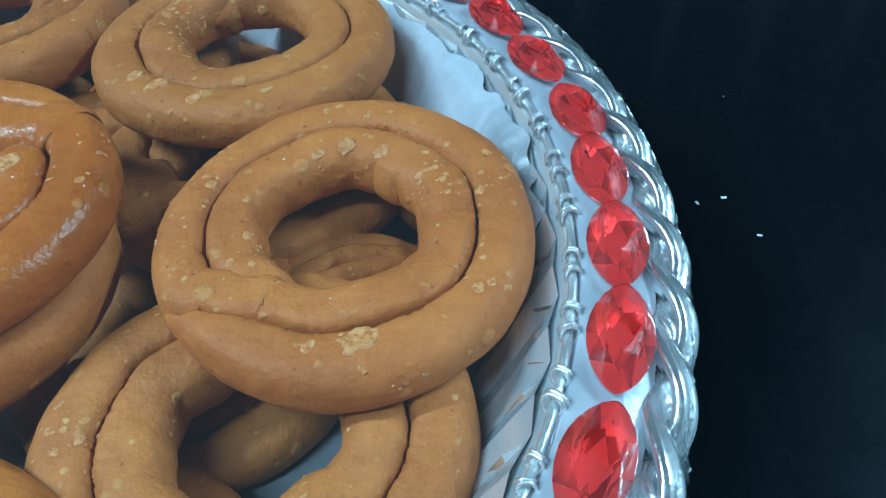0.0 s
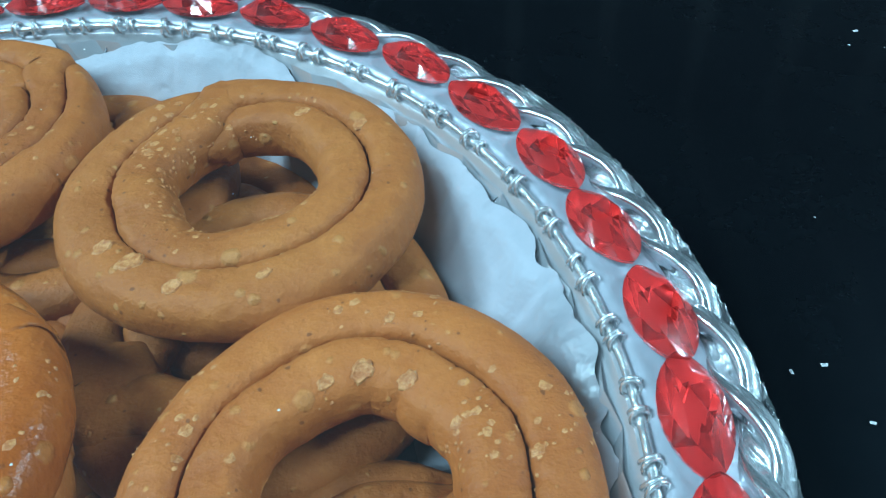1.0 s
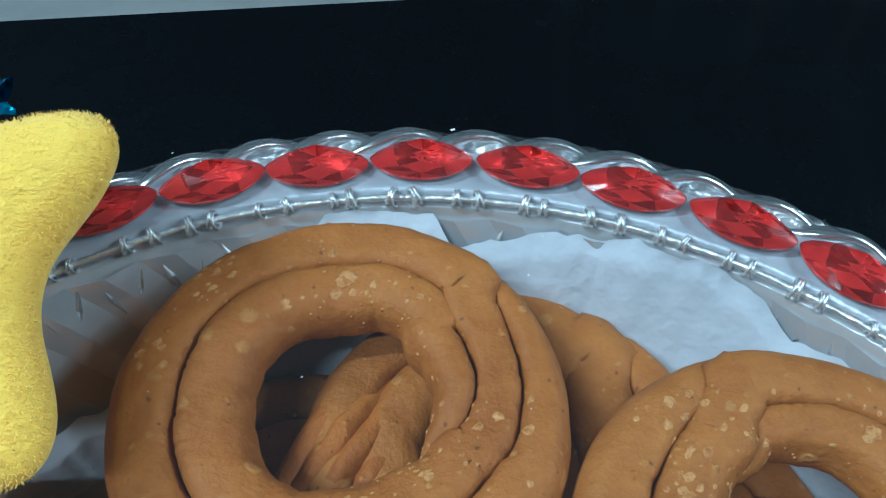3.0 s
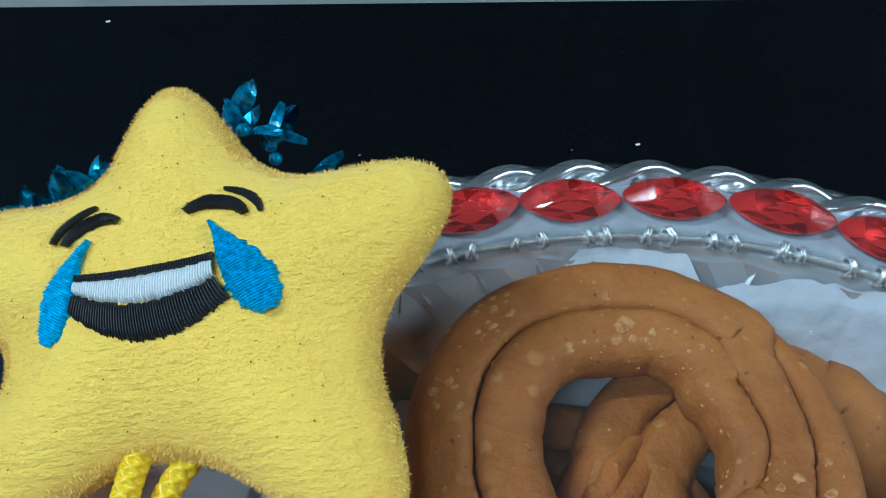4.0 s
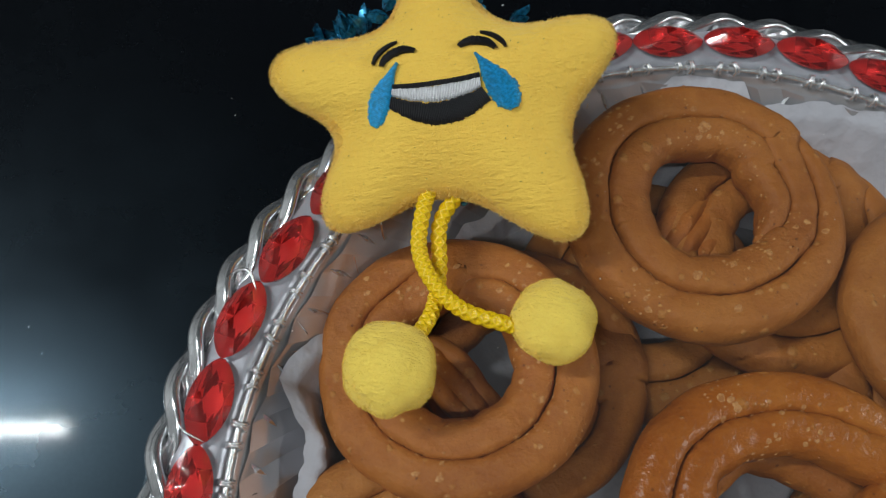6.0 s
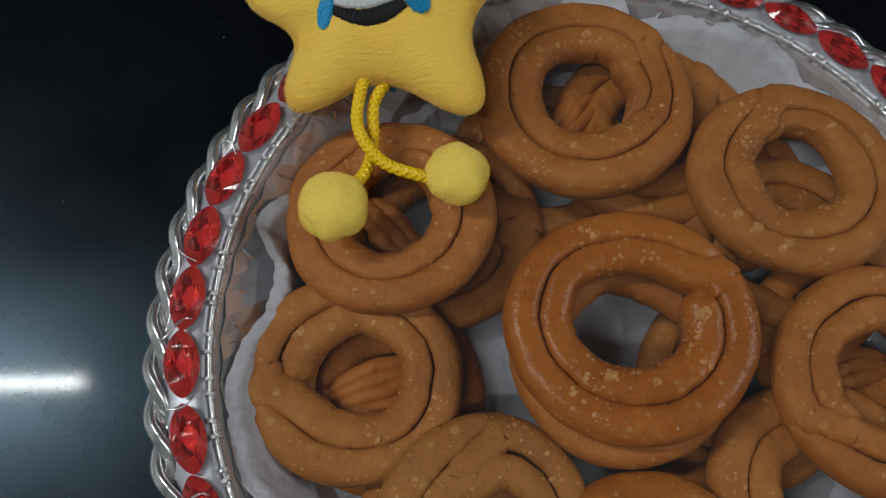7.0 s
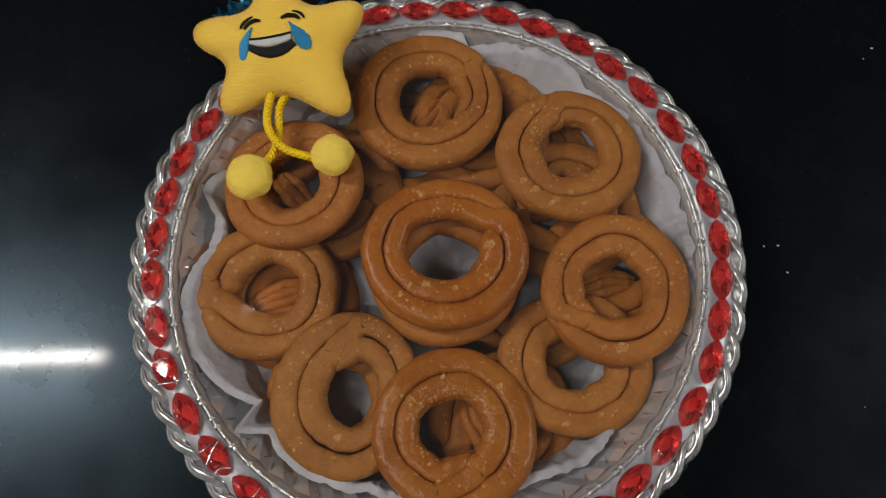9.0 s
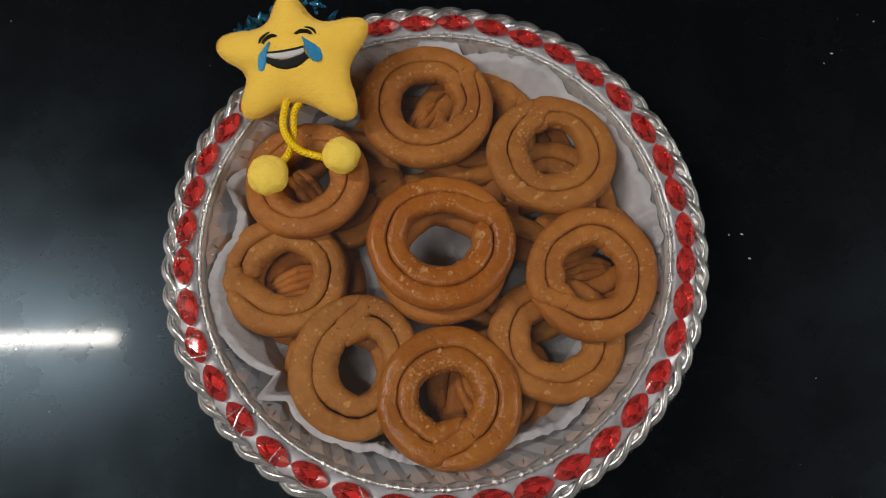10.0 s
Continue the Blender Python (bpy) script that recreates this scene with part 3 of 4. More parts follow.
def dough_ring(name, x, y, z, outer, hole, height, tip, way, turns, tilt=(0, 0), squash=(1.0, 1.0), seed=0, oily=0, label="", per_turn=110, tip_taper=0.14, step=0.35, drift=(0.0, 0.0)):
    """A rope of dough wound into a tight flat coil. tip: angle of its inner end; hole: share of the outer radius left open;
    step: how far the hole, rather than the next strand, makes room for the inner end; drift: the hole's offset from the middle."""
    bm = bmesh.new()
    n = int(per_turn * turns)
    so = seed * 7.31

    def weight(u):
        if u < 0 or u > turns + 1e-6:
            return 0.0
        e = min(1.0, u / tip_taper)
        o = min(1.0, max(0.0, turns - u) / 0.13)
        return max(0.10, math.sqrt(1 - (1 - e) ** 2)) * max(0.16, math.sqrt(1 - (1 - o) ** 2)) * (1 + 0.10 * noise.noise(Vector((u * 3.1 + so, 1, 0))))

    def edges(a):
        c, d = math.cos(a), math.sin(a)
        big = outer * (1 + 0.030 * noise.noise(Vector((c * 1.1 + so, d * 1.1, 0))) + 0.012 * noise.noise(Vector((c * 3.3, d * 3.3 + so, 2))))
        small = outer * (hole + 0.050 * noise.noise(Vector((c * 1.2, d * 1.2 + so, 5))) + 0.02 * noise.noise(Vector((c * 4, d * 4 + so, 7)))) + outer * (drift[0] * c + drift[1] * d)
        return big, small

    pts, wide, tall, inner_side, outer_side = [], [], [], [], []
    for i in range(n):
        u = turns * i / (n - 1)
        a = radians(tip) + way * 2 * math.pi * u
        big, small = edges(a)
        shares = [weight(u % 1.0 + k) for k in range(4)]
        k = int(u)
        total = sum(shares)
        band = (big - small) * (1 - step + step * min(1.25, total / 2))
        unit = band / total
        r = big - band + unit * (sum(shares[:k]) + shares[k] * 0.5)
        w = unit * shares[k]
        lift = 0.0008 * noise.noise(Vector((math.cos(a) * 1.7, math.sin(a) * 1.7 + so, u * 1.3)))
        ends = max(0.0, min(1.0, u / (tip_taper * 0.7), (turns - u) / 0.08))
        h = height * (0.45 + 0.55 * math.sqrt(max(0.0, 1 - (1 - ends) ** 2))) * (1 + 0.05 * noise.noise(Vector((u * 6 + so, 0, 3))))
        pts.append(Vector((r * math.cos(a) * squash[0], r * math.sin(a) * squash[1], lift + (h - height) * 0.35)))
        wide.append(w * 0.5 * 0.985)
        tall.append(h * 0.5)
        inner_side.append(2.2 + 3.6 * ease((u - 1.0) / 0.08 + 0.5))
        outer_side.append(2.2 + 3.6 * ease((turns - 1.0 - u) / 0.08 + 0.5))

    def ring(i, a):
        ca, sa = math.cos(a), math.sin(a)
        outward = way * ca > 0
        p = outer_side[i] if outward else inner_side[i]
        q = (abs(ca / wide[i]) ** p + abs(sa / tall[i]) ** p) ** (-1 / p)
        w = i * 110.0 / per_turn
        lump = 0.045 * noise.noise(Vector((w * 0.11 + so, ca * 1.2, sa * 1.2))) + 0.026 * noise.noise(Vector((w * 0.4 + so, ca * 3, sa * 3)))
        d = Vector((w * 0.9 + so, ca * 6, sa * 6))
        lump += 0.016 * noise.noise(d) + 0.012 * max(0.0, noise.noise(d * 2.3) - 0.15)
        chip = noise.noise(Vector((w * 0.55 + so * 3, ca * 4, sa * 4 + 9)))
        lump += 0.07 * (chip - 0.5) if chip > 0.5 else 0.0
        if p > 3 and abs(ca) > 0.45 and sa > 0.3:
            lump -= 0.10 * max(0.0, noise.noise(Vector((w * 1.4 + so, 3.0 if outward else 8.0, sa * 2))) - 0.1)
        lump += max(0.0, 1 - w / 14) * 0.07 * noise.noise(Vector((w * 0.35 + so, ca * 2.2, sa * 2.2 + 3)))
        return q * (1.0 + lump)
    ring.sides = 18 if per_turn < 150 else 36
    sweep(bm, pts, ring)
    chips = flakes(bm, seed) if per_turn > 150 else None
    ob = thing(name, to_mesh(name, bm, (DOUGH, DOUGH_OILY, DOUGH_PALE)[oily]), label, "fried snack", "fried dough rings in the tray")
    ob.matrix_world = pose(x, y, z, tilt[0], tilt[1], 0)
    if chips:
        tagged(part("crust_flakes", to_mesh("crust_flakes", chips, FLAKE, False), ob, "pale flaky crumbs of crust"), kind="stuff")
    return ob


def burst_blister(ob, angle, reach, size, seed):
    """A popped bubble in the crust: a ragged pale rim with curled flakes round a rough floor."""
    rnd = random.Random(seed)
    a = radians(angle)
    hit, at, nrm, _ = ob.ray_cast(Vector((reach * math.cos(a), reach * math.sin(a), 0.05)), Vector((0, 0, -1)))
    if not hit:
        return
    u = nrm.orthogonal().normalized()
    v = nrm.cross(u)
    bm = bmesh.new()
    count = 26
    rows = []
    for k in range(count):
        b = 2 * math.pi * k / count
        spoke = u * math.cos(b) * 1.15 + v * math.sin(b) * 0.9
        ragged = size * (1 + 0.30 * noise.noise(Vector((math.cos(b) * 1.6, math.sin(b) * 1.6, seed))) + rnd.uniform(-0.10, 0.10))
        curl = rnd.uniform(0.3, 1.0)
        rows.append([bm.verts.new(at + spoke * ragged * f + nrm * (hgt * size)) for f, hgt in ((1.12, -0.10), (1.0, 0.06), (0.90, 0.10 + 0.13 * curl), (0.74, 0.05 + 0.06 * curl), (0.60, 0.035 + 0.05 * rnd.random()), (0.33, 0.03 + 0.10 * rnd.random()), (0.08, 0.04))])
    grid_faces(bm, rows, close_u=True)
    bm.faces.new([r[-1] for r in rows])
    part("burst_blister", to_mesh("burst_blister", bm, FLAKE), ob, "burst pale crust blister")


MM = 0.001
UPPER = "golden-brown coiled fried dough ring lying on others under cling film"
LOWER = "golden-brown coiled fried dough ring in the lower layer on paper"
def upper_ring(seed, place, outer, hole, height, wind, oily=0, tilt=(0, 0), squash=(1.0, 1.0), taper=0.14, step=0.35, drift=(0, 0), blisters=()):
    """A ring of the upper layer, in millimetres. wind: angle of the inner end, way round, turns. blisters: angle, distance from the middle, size."""
    ob = dough_ring("fried_dough_ring", *(c * MM for c in place), outer * MM, hole, height * MM, *wind, tilt, squash, seed, oily, UPPER, 230, taper, step, drift)
    for angle, reach, size in blisters:
        burst_blister(ob, angle, reach * MM, size * MM, 93 + seed * 7 + angle)


upper_ring(1, (-77.2, 29.0, 36), 36.4, 0.4, 11.5, (100, -1, 2.0), 0, (0, -11), (1.0, 0.95), 0.14, 0.35, (0, 0))
upper_ring(2, (-16.2, 80.5, 41), 38.6, 0.41, 12.6, (-22, 1, 2.2), 0, (0, 0), (1.0, 0.97), 0.16, 0.3, (0.02, 0.02), ((95, 22, 1.7), (262, 22, 1.2), (285, 30, 1.1)))
upper_ring(3, (57.0, 60.5, 41.5), 36.4, 0.4, 12.0, (121, -1, 2.04), 2, (0, 0), (1.0, 0.95), 0.22, 0.4, (0.03, 0.05), ((237, 27, 2.0), (222, 28, 1.6), (258, 29, 1.5), (60, 22, 1.4), (30, 27, 1.3), (290, 28, 1.2)))
upper_ring(4, (85.3, -4.5, 41), 36.0, 0.4, 11.8, (233, -1, 2.06), 0, (0, 0), (0.98, 1.03), 0.13, 0.6, (-0.03, 0.0), ((278, 29, 2.6), (262, 30, 1.1), (92, 18.5, 1.7), (70, 18, 1.5), (110, 18, 1.2), (320, 30, 1.0)))
upper_ring(5, (70.8, -40.5, 30), 36.8, 0.38, 12.0, (80, -1, 2.0), 2, (0, 0), (1.0, 0.93), 0.14, 0.35, (0, 0), ((265, 29, 1.5), (300, 26, 1.2)))
upper_ring(6, (18.3, -79, 35), 38.0, 0.37, 12.2, (-53, -1, 2.12), 1, (0, 0), (1.0, 0.98), 0.17, 0.45, (-0.03, 0.0), ((50, 28, 1.5), (110, 24, 1.2)))
upper_ring(7, (-33, -69.5, 32.5), 36.5, 0.36, 11.8, (118, -1, 2.08), 2, (0, 0), (0.94, 1.07), 0.13, 0.35, (0.08, 0.02), ((270, 20, 1.8),))
upper_ring(8, (-80.4, -25, 28), 35.6, 0.38, 12.4, (186, -1, 1.97), 2, (0, 0), (1.02, 0.96), 0.035, 0.8, (0.06, 0.02), ((150, 22, 1.6), (300, 22, 1.1)))
upper_ring(9, (3.4, -0.2, 48), 38.6, 0.42, 12.8, (32, -1, 1.98), 1, (0, 0), (1.02, 0.95), 0.04, 0.8, (-0.03, 0.03), ((250, 19, 1.8), (292, 19, 1.3), (14, 21, 2.4), (34, 19, 2.2), (52, 17.5, 1.5)))
for k, (x, y, z, outer, coil, tip, way, turns) in enumerate([
        (12, 77, 27, 37, 11.0, 70, 1, 1.95),
        (60, 37, 26, 38, 11.0, 200, -1, 1.95),
        (-60, 32, 21, 37, 11.5, 0, -1, 1.95),
        (-70, -27, 14, 34, 11.0, 60, 1, 1.95),
        (-37, -71, 19, 36, 11.5, 120, -1, 1.95),
        (41, -70, 16, 36, 11.0, -120, 1, 1.95),
        (84, 10, 24, 35, 11.0, -10, -1, 1.95),
        (-25, 62, 15, 37, 11.0, 30, 1, 1.95),
        (50, -8, 14, 36, 11.0, 30, 1, 1.95),
        (38, 66, 17, 35, 11.0, 90, -1, 1.95)]):
    dough_ring("fried_dough_ring", x * MM, y * MM, z * MM, outer * MM, 0.38, coil * MM, tip, way, turns, (0, 0), (1.0, 1.0), k + 32, 2 if k % 3 else 0, LOWER)
dough_ring("fried_dough_ring", 4 * MM, -6 * MM, 35.5 * MM, 36.5 * MM, 0.50, 12 * MM, 20, -1, 1.95, seed=31, label=LOWER)


def dough_twist(x, y, z, turn, length, strands, seed):
    """A short bundle of thin dough strands pinched together, folded over."""
    bm = bmesh.new()
    for j in range(strands):
        side = (j - (strands - 1) / 2) * 0.0044
        pts = []
        for i in range(40):
            f = i / 39
            u = (f - 0.5) * length
            pinch = 0.45 + 0.55 * math.sin(math.pi * f)
            pts.append(Vector((u, side * pinch + 0.0012 * noise.noise(Vector((f * 4, j, seed))), 0.0045 * math.sin(math.pi * f) - 0.0006 * abs(j - (strands - 1) / 2))))
        wide = 0.0030 + 0.0004 * noise.noise(Vector((j * 3.1, seed, 0)))

        def ring(i, a):
            e = min(i, 39 - i)
            return wide * (0.35 + 0.65 * min(1.0, e / 6.0)) * (1 + 0.1 * noise.noise(Vector((i * 0.3, math.cos(a) + j, math.sin(a) + seed))))
        ring.sides = 10
        sweep(bm, pts, ring)
    ob = thing("fried_dough_twist", to_mesh("fried_dough_twist", bm, DOUGH), "pale brown pleated fried dough piece lying among rings", "fried snack")
    ob.matrix_world = pose(x * MM, y * MM, z * MM, 0, 0, turn)


dough_twist(-16, 78, 26, 62, 0.040, 4, 1.0)
dough_twist(-72, -26, 18, 25, 0.036, 4, 2.0)
dough_twist(26, 37, 22, -35, 0.040, 4, 3.0)
dough_twist(-76, 26, 25, -40, 0.036, 3, 4.0)
dough_twist(80, -2, 23, 20, 0.040, 4, 5.0)
dough_twist(30, -74, 19, -60, 0.036, 3, 6.0)

# ---- cling film ----
FILM_Z = 0.0486
bm = bmesh.new()
prof = [(0.0005, 0), (0.015, 0), (0.03, 0), (0.04, 0), (0.05, 0), (0.06, 0), (0.075, 0), (0.09, 0), (0.105, 0), (0.115, 0), (0.122, 0.0), (0.128, 0.0), (0.134, 0.0), (0.138, -0.0008), (0.141, -0.0022), (0.1432, -0.0040), (0.1450, -0.0062), (0.1460, -0.009), (0.1455, -0.014), (0.1435, -0.022), (0.140, -0.032), (0.137, -0.042)]


def crumple(a, r, z):
    c, s = math.cos(a), math.sin(a)
    k = max(0.0, (r - 0.10) / 0.048)
    q = noise.noise(Vector((c * 40, s * 40, r * 60))) * 0.0009 * k + noise.noise(Vector((r * c * 25, r * s * 25, 0))) * 0.0003
    side = 1.0 if r > 0.1440 else 0.0
    top = 0.0090 * max(0.0, 1 - (r / 0.11) ** 2) ** 1.5
    return r + side * (0.0007 * noise.noise(Vector((c * 70, s * 70, z * 200))) + 0.0007 * noise.noise(Vector((c * 190, s * 190, z * 500)))), FILM_Z + z + top + (q if not side else 0)


revolve(bm, prof, 300, crumple)
film = thing("cling_film", to_mesh("cling_film", bm, FILM), "clear cling film stretched over the whole tray", "cling film")

bm = bmesh.new()
rows = []
for k in range(420):
    a = radians(-78 + 116 * k / 419)
    c, sn = math.cos(a), math.sin(a)
    much = math.sin(math.pi * k / 419) ** 0.5
    row = []
    for j in range(7):
        f = j / 6
        fold = noise.noise(Vector((c * 110, sn * 110, f * 2.0))) + 0.6 * noise.noise(Vector((c * 260, sn * 260, f * 4.0)))
        r = 0.1452 + 0.0012 * math.sin(math.pi * f) * much + 0.0017 * much * fold * (0.3 + f)
        row.append(bm.verts.new((r * c, r * sn, 0.0448 - 0.0100 * f + 0.0012 * much * noise.noise(Vector((c * 150, sn * 150, 7 + f))))))
    rows.append(row)
grid_faces(bm, rows)
part("crinkled_edge", to_mesh("crinkled_edge", bm, FILM_EDGE, False), film, "crinkled gathered film edge")

for k in range(11):
    a = radians(random.uniform(150, 262))
    r0, r1 = random.uniform(0.127, 0.134), random.uniform(0.138, 0.1445)
    swing, bend = random.uniform(-0.05, 0.05), random.uniform(-0.02, 0.02)
    pts = []
    for i in range(14):
        f = i / 13
        r = r0 + (r1 - r0) * f
        b = a + swing * f + bend * math.sin(4.5 * f + k)
        fall = 0.0040 * max(0.0, (r - 0.138) / 0.0052) ** 2
        pts.append(Vector((r * math.cos(b), r * math.sin(b), FILM_Z - fall + 0.00015)))
    bm = bmesh.new()
    thick = random.uniform(0.00022, 0.00042)

    def ring(i, a):
        return thick * (0.25 + 0.75 * math.sin(math.pi * (i + 0.5) / 14)) * (1 + 0.3 * math.cos(2 * a))
    ring.sides = 8
    sweep(bm, pts, ring)
    part("fold", to_mesh("fold", bm, FILM_FOLD), film, "pinched shiny fold of film")

bm = bmesh.new()
for _ in range(60):
    a, r = random.uniform(0, 2 * math.pi), 0.125 * math.sqrt(random.random())
    x, y = r * math.cos(a), r * math.sin(a)
    z = FILM_Z + 0.0090 * max(0.0, 1 - (r / 0.11) ** 2) ** 1.5 + 0.0004
    s = random.choice((0.00012, 0.00016, 0.00022)) * random.uniform(0.7, 1.3)
    vs = [bm.verts.new((x + dx * s, y + dy * s, z + dz * s)) for dx, dy, dz in ((-1, -0.7, 0), (1, -0.5, 0), (0.1, 1, 0), (0, 0, 0.9))]
    for f in ((0, 1, 3), (1, 2, 3), (2, 0, 3), (0, 2, 1)):
        bm.faces.new([vs[i] for i in f])
thing("crumbs", to_mesh("crumbs", bm, WHITE_SPECK, False), "tiny pale glinting crumbs on the cling film", "crumbs", kind="stuff")

# ---- plush star ----
star = thing("plush_star_charm", None, "yellow plush star charm with embroidered laughing face and pompom cords", "plush toy")
UPV, NRM = Vector((-0.2465, 0.9258, 0.2867)).normalized(), Vector((-0.1185, -0.3224, 0.9392)).normalized()
RGT = UPV.cross(NRM)
star.matrix_world = Matrix.Translation((-0.0880, 0.0872, 0.0658)) @ Matrix((RGT, UPV, NRM)).transposed().to_4x4()
TIPS = [(93, 0.0364), (16, 0.0436), (-52, 0.0460), (-141, 0.0432), (162, 0.0470)]
DENTS = [(47, 0.0208), (-19, 0.0282), (-95, 0.0204), (-171, 0.0270), (128, 0.0228)]


def star_radius(deg):
    """Rounded star outline: polygon of blunt tips and dents, softened."""
    return STAR_OUT[int(round(deg * 2)) % 720]


def make_outline():
    ctrl = []
    for (ta, tr), (da, dr) in zip(TIPS, DENTS):
        for off, f in ((9.5, 0.93), (0, 1.02), (-9.5, 0.93)):
            ctrl.append(Vector((tr * f * math.cos(radians(ta + off)), tr * f * math.sin(radians(ta + off)))))
        ctrl.append(Vector((dr * math.cos(radians(da)), dr * math.sin(radians(da)))))
    for _ in range(4):
        ctrl = [p for a, b in zip(ctrl, ctrl[1:] + ctrl[:1]) for p in (a * 0.75 + b * 0.25, a * 0.25 + b * 0.75)]
    ang = [math.degrees(math.atan2(p.y, p.x)) % 360 for p in ctrl]
    order = sorted(range(len(ctrl)), key=lambda i: ang[i])
    xs = [ang[i] for i in order]
    rs = [ctrl[i].length for i in order]
    return [float(np.interp(d / 2, xs, rs, period=360)) for d in range(720)]


STAR_OUT = make_outline()
STAR_T = 0.0122


def star_height(x, y):
    d = math.degrees(math.atan2(y, x)) % 360
    q = min(1.0, math.hypot(x, y) / star_radius(d))
    return STAR_T * (1 - q ** 2.6) ** 0.5 * (1 - 0.30 * min(1.0, math.hypot(x, y) / 0.05))


bm = bmesh.new()
rows = []
for k in range(240):
    d = 1.5 * k
    R = star_radius(d)
    row = []
    qs = [0.04, 0.15, 0.3, 0.45, 0.58, 0.7, 0.8, 0.88, 0.94, 0.98, 1.0]
    for sgn in (1, -1):
        for q in (qs if sgn > 0 else qs[-2::-1]):
            x, y = R * q * math.cos(radians(d)), R * q * math.sin(radians(d))
            z = sgn * star_height(x, y) + 0.0006 * noise.noise(Vector((x * 90, y * 90, sgn)))
            row.append(bm.verts.new((x, y, z)))
    rows.append(row)
grid_faces(bm, rows, close_u=True)
bm.faces.new([r[0] for r in rows])
bm.faces.new([r[-1] for r in rows][::-1])
bmesh.ops.recalc_face_normals(bm, faces=bm.faces[:])
part("body", to_mesh("body", bm, PLUSH), star)


def pile(count, place, length, mat, name, parent):
    """Short fibres standing on a surface. place() gives a point and its outward direction."""
    bm = bmesh.new()
    for _ in range(count):
        p, d = place()
        d = (d + Vector((random.gauss(0, 0.45), random.gauss(0, 0.45) , random.gauss(0, 0.45)))).normalized()
        s = d.orthogonal().normalized() * 0.00009
        s.rotate(Matrix.Rotation(random.uniform(0, 6.28), 3, d))
        h = length * random.uniform(0.5, 1.2)
        bm.faces.new([bm.verts.new(p - s), bm.verts.new(p + s), bm.verts.new(p + d * h)])
    ob = part(name, to_mesh(name, bm, mat, False), parent)
    return tagged(ob, kind="stuff")


def star_point():
    d = random.uniform(0, 360)
    q = 1 - random.random() ** 2 * 0.10
    R = star_radius(d)
    x, y = R * q * math.cos(radians(d)), R * q * math.sin(radians(d))
    z = star_height(x, y)
    e = 0.0004
    nx = -(star_height(x + e, y) - star_height(x - e, y)) / (2 * e)
    ny = -(star_height(x, y + e) - star_height(x, y - e)) / (2 * e)
    return Vector((x, y, z)), Vector((nx, ny, 1)).normalized()


pile(12000, star_point, 0.0007, PLUSH_LIFTED, "fleece_nap", star)


def face_point():
    while True:
        x, y = random.uniform(-0.045, 0.045), random.uniform(-0.045, 0.045)
        if math.hypot(x, y) < 0.96 * star_radius(math.degrees(math.atan2(y, x)) % 360):
            break
    a = 5.0 + 1.6 * noise.noise(Vector((x * 70, y * 70, 1))) + 0.8 * noise.noise(Vector((x * 300, y * 300, 1)))
    return Vector((x, y, star_height(x, y) - 0.00002)), Vector((0.5 * math.cos(a), 0.5 * math.sin(a), 1.0))


pile(15000, face_point, 0.00028, PLUSH_LIFTED, "fleece_nap", star)
bm = bmesh.new()
for _ in range(70):
    p, d = face_point()
    e = random.uniform(0.00008, 0.00018)
    vs = [bm.verts.new(p + Vector(q) * e) for q in ((-1, -0.8, 1.6), (1, -0.6, 1.8), (0.2, 1, 1.6), (0, 0, 3.0))]
    for f in ((0, 1, 3), (1, 2, 3), (2, 0, 3)):
        bm.faces.new([vs[i] for i in f])
tagged(part("glitter_specks", to_mesh("glitter_specks", bm, BLACK_THREAD, False), star, "tiny dark glitter specks"), kind="stuff")


def stitches(name, mat, count, ends, lift=0.0007, label=""):
    """Satin stitch: a patch of count threads side by side; ends(s) gives the two ends of thread s (0 to 1) on the star's face."""
    bm = bmesh.new()
    rows = []
    for i in range(count):
        j0, j1 = random.uniform(-0.05, 0.05), random.uniform(-0.05, 0.05)
        for k in range(6):
            s = (i + k / 6) / count
            (x0, y0), (x1, y1) = ends(s)
            row = []
            for m in range(9):
                f = -j0 + (1 + j0 + j1) * m / 8
                x, y = x0 + (x1 - x0) * f, y0 + (y1 - y0) * f
                edge = -0.0004 if m in (0, 8) else lift * (0.45 + 0.55 * math.sin(math.pi * m / 8) ** 0.5)
                row.append(bm.verts.new((x, y, star_height(x, y) + edge + 0.00050 * math.sin(math.pi * k / 6))))
            rows.append(row)
    grid_faces(bm, rows)
    bmesh.ops.recalc_face_normals(bm, faces=bm.faces[:])
    return part(name, to_mesh(name, bm, mat), star, label)


def lerp2(a, b, f):
    return (a[0] + (b[0] - a[0]) * f, a[1] + (b[1] - a[1]) * f)


def mouth_top(s):
    return (-0.0120 + 0.0207 * s, 0.0024 - 0.0028 * s * (1 - s))


def mouth_mid(s):
    x, y = mouth_top(s)
    return (x - 0.0005 * (1 - s), y - 0.0017 - 0.0074 * s * (1 - s) - 0.0008 * s)


def mouth_low(s):
    return (-0.0134 + 0.0240 * s, -0.0022 - 0.0205 * s * (1 - s) - 0.0011 * s)


stitches("mouth", BLACK_THREAD, 56, lambda s: (mouth_mid(s), mouth_low(s)), label="black embroidered laughing mouth")
stitches("mouth_outline", BLACK_THREAD, 56, lambda s: ((mouth_top(s)[0], mouth_top(s)[1] + 0.0009), (mouth_top(s)[0], mouth_top(s)[1] - 0.0003)), label="black embroidered lip line")
stitches("teeth", WHITE_THREAD, 56, lambda s: (lerp2(mouth_top(s), mouth_mid(s), 0.05), lerp2(mouth_top(s), mouth_mid(s), 1.05)), lift=0.0007, label="white embroidered teeth")


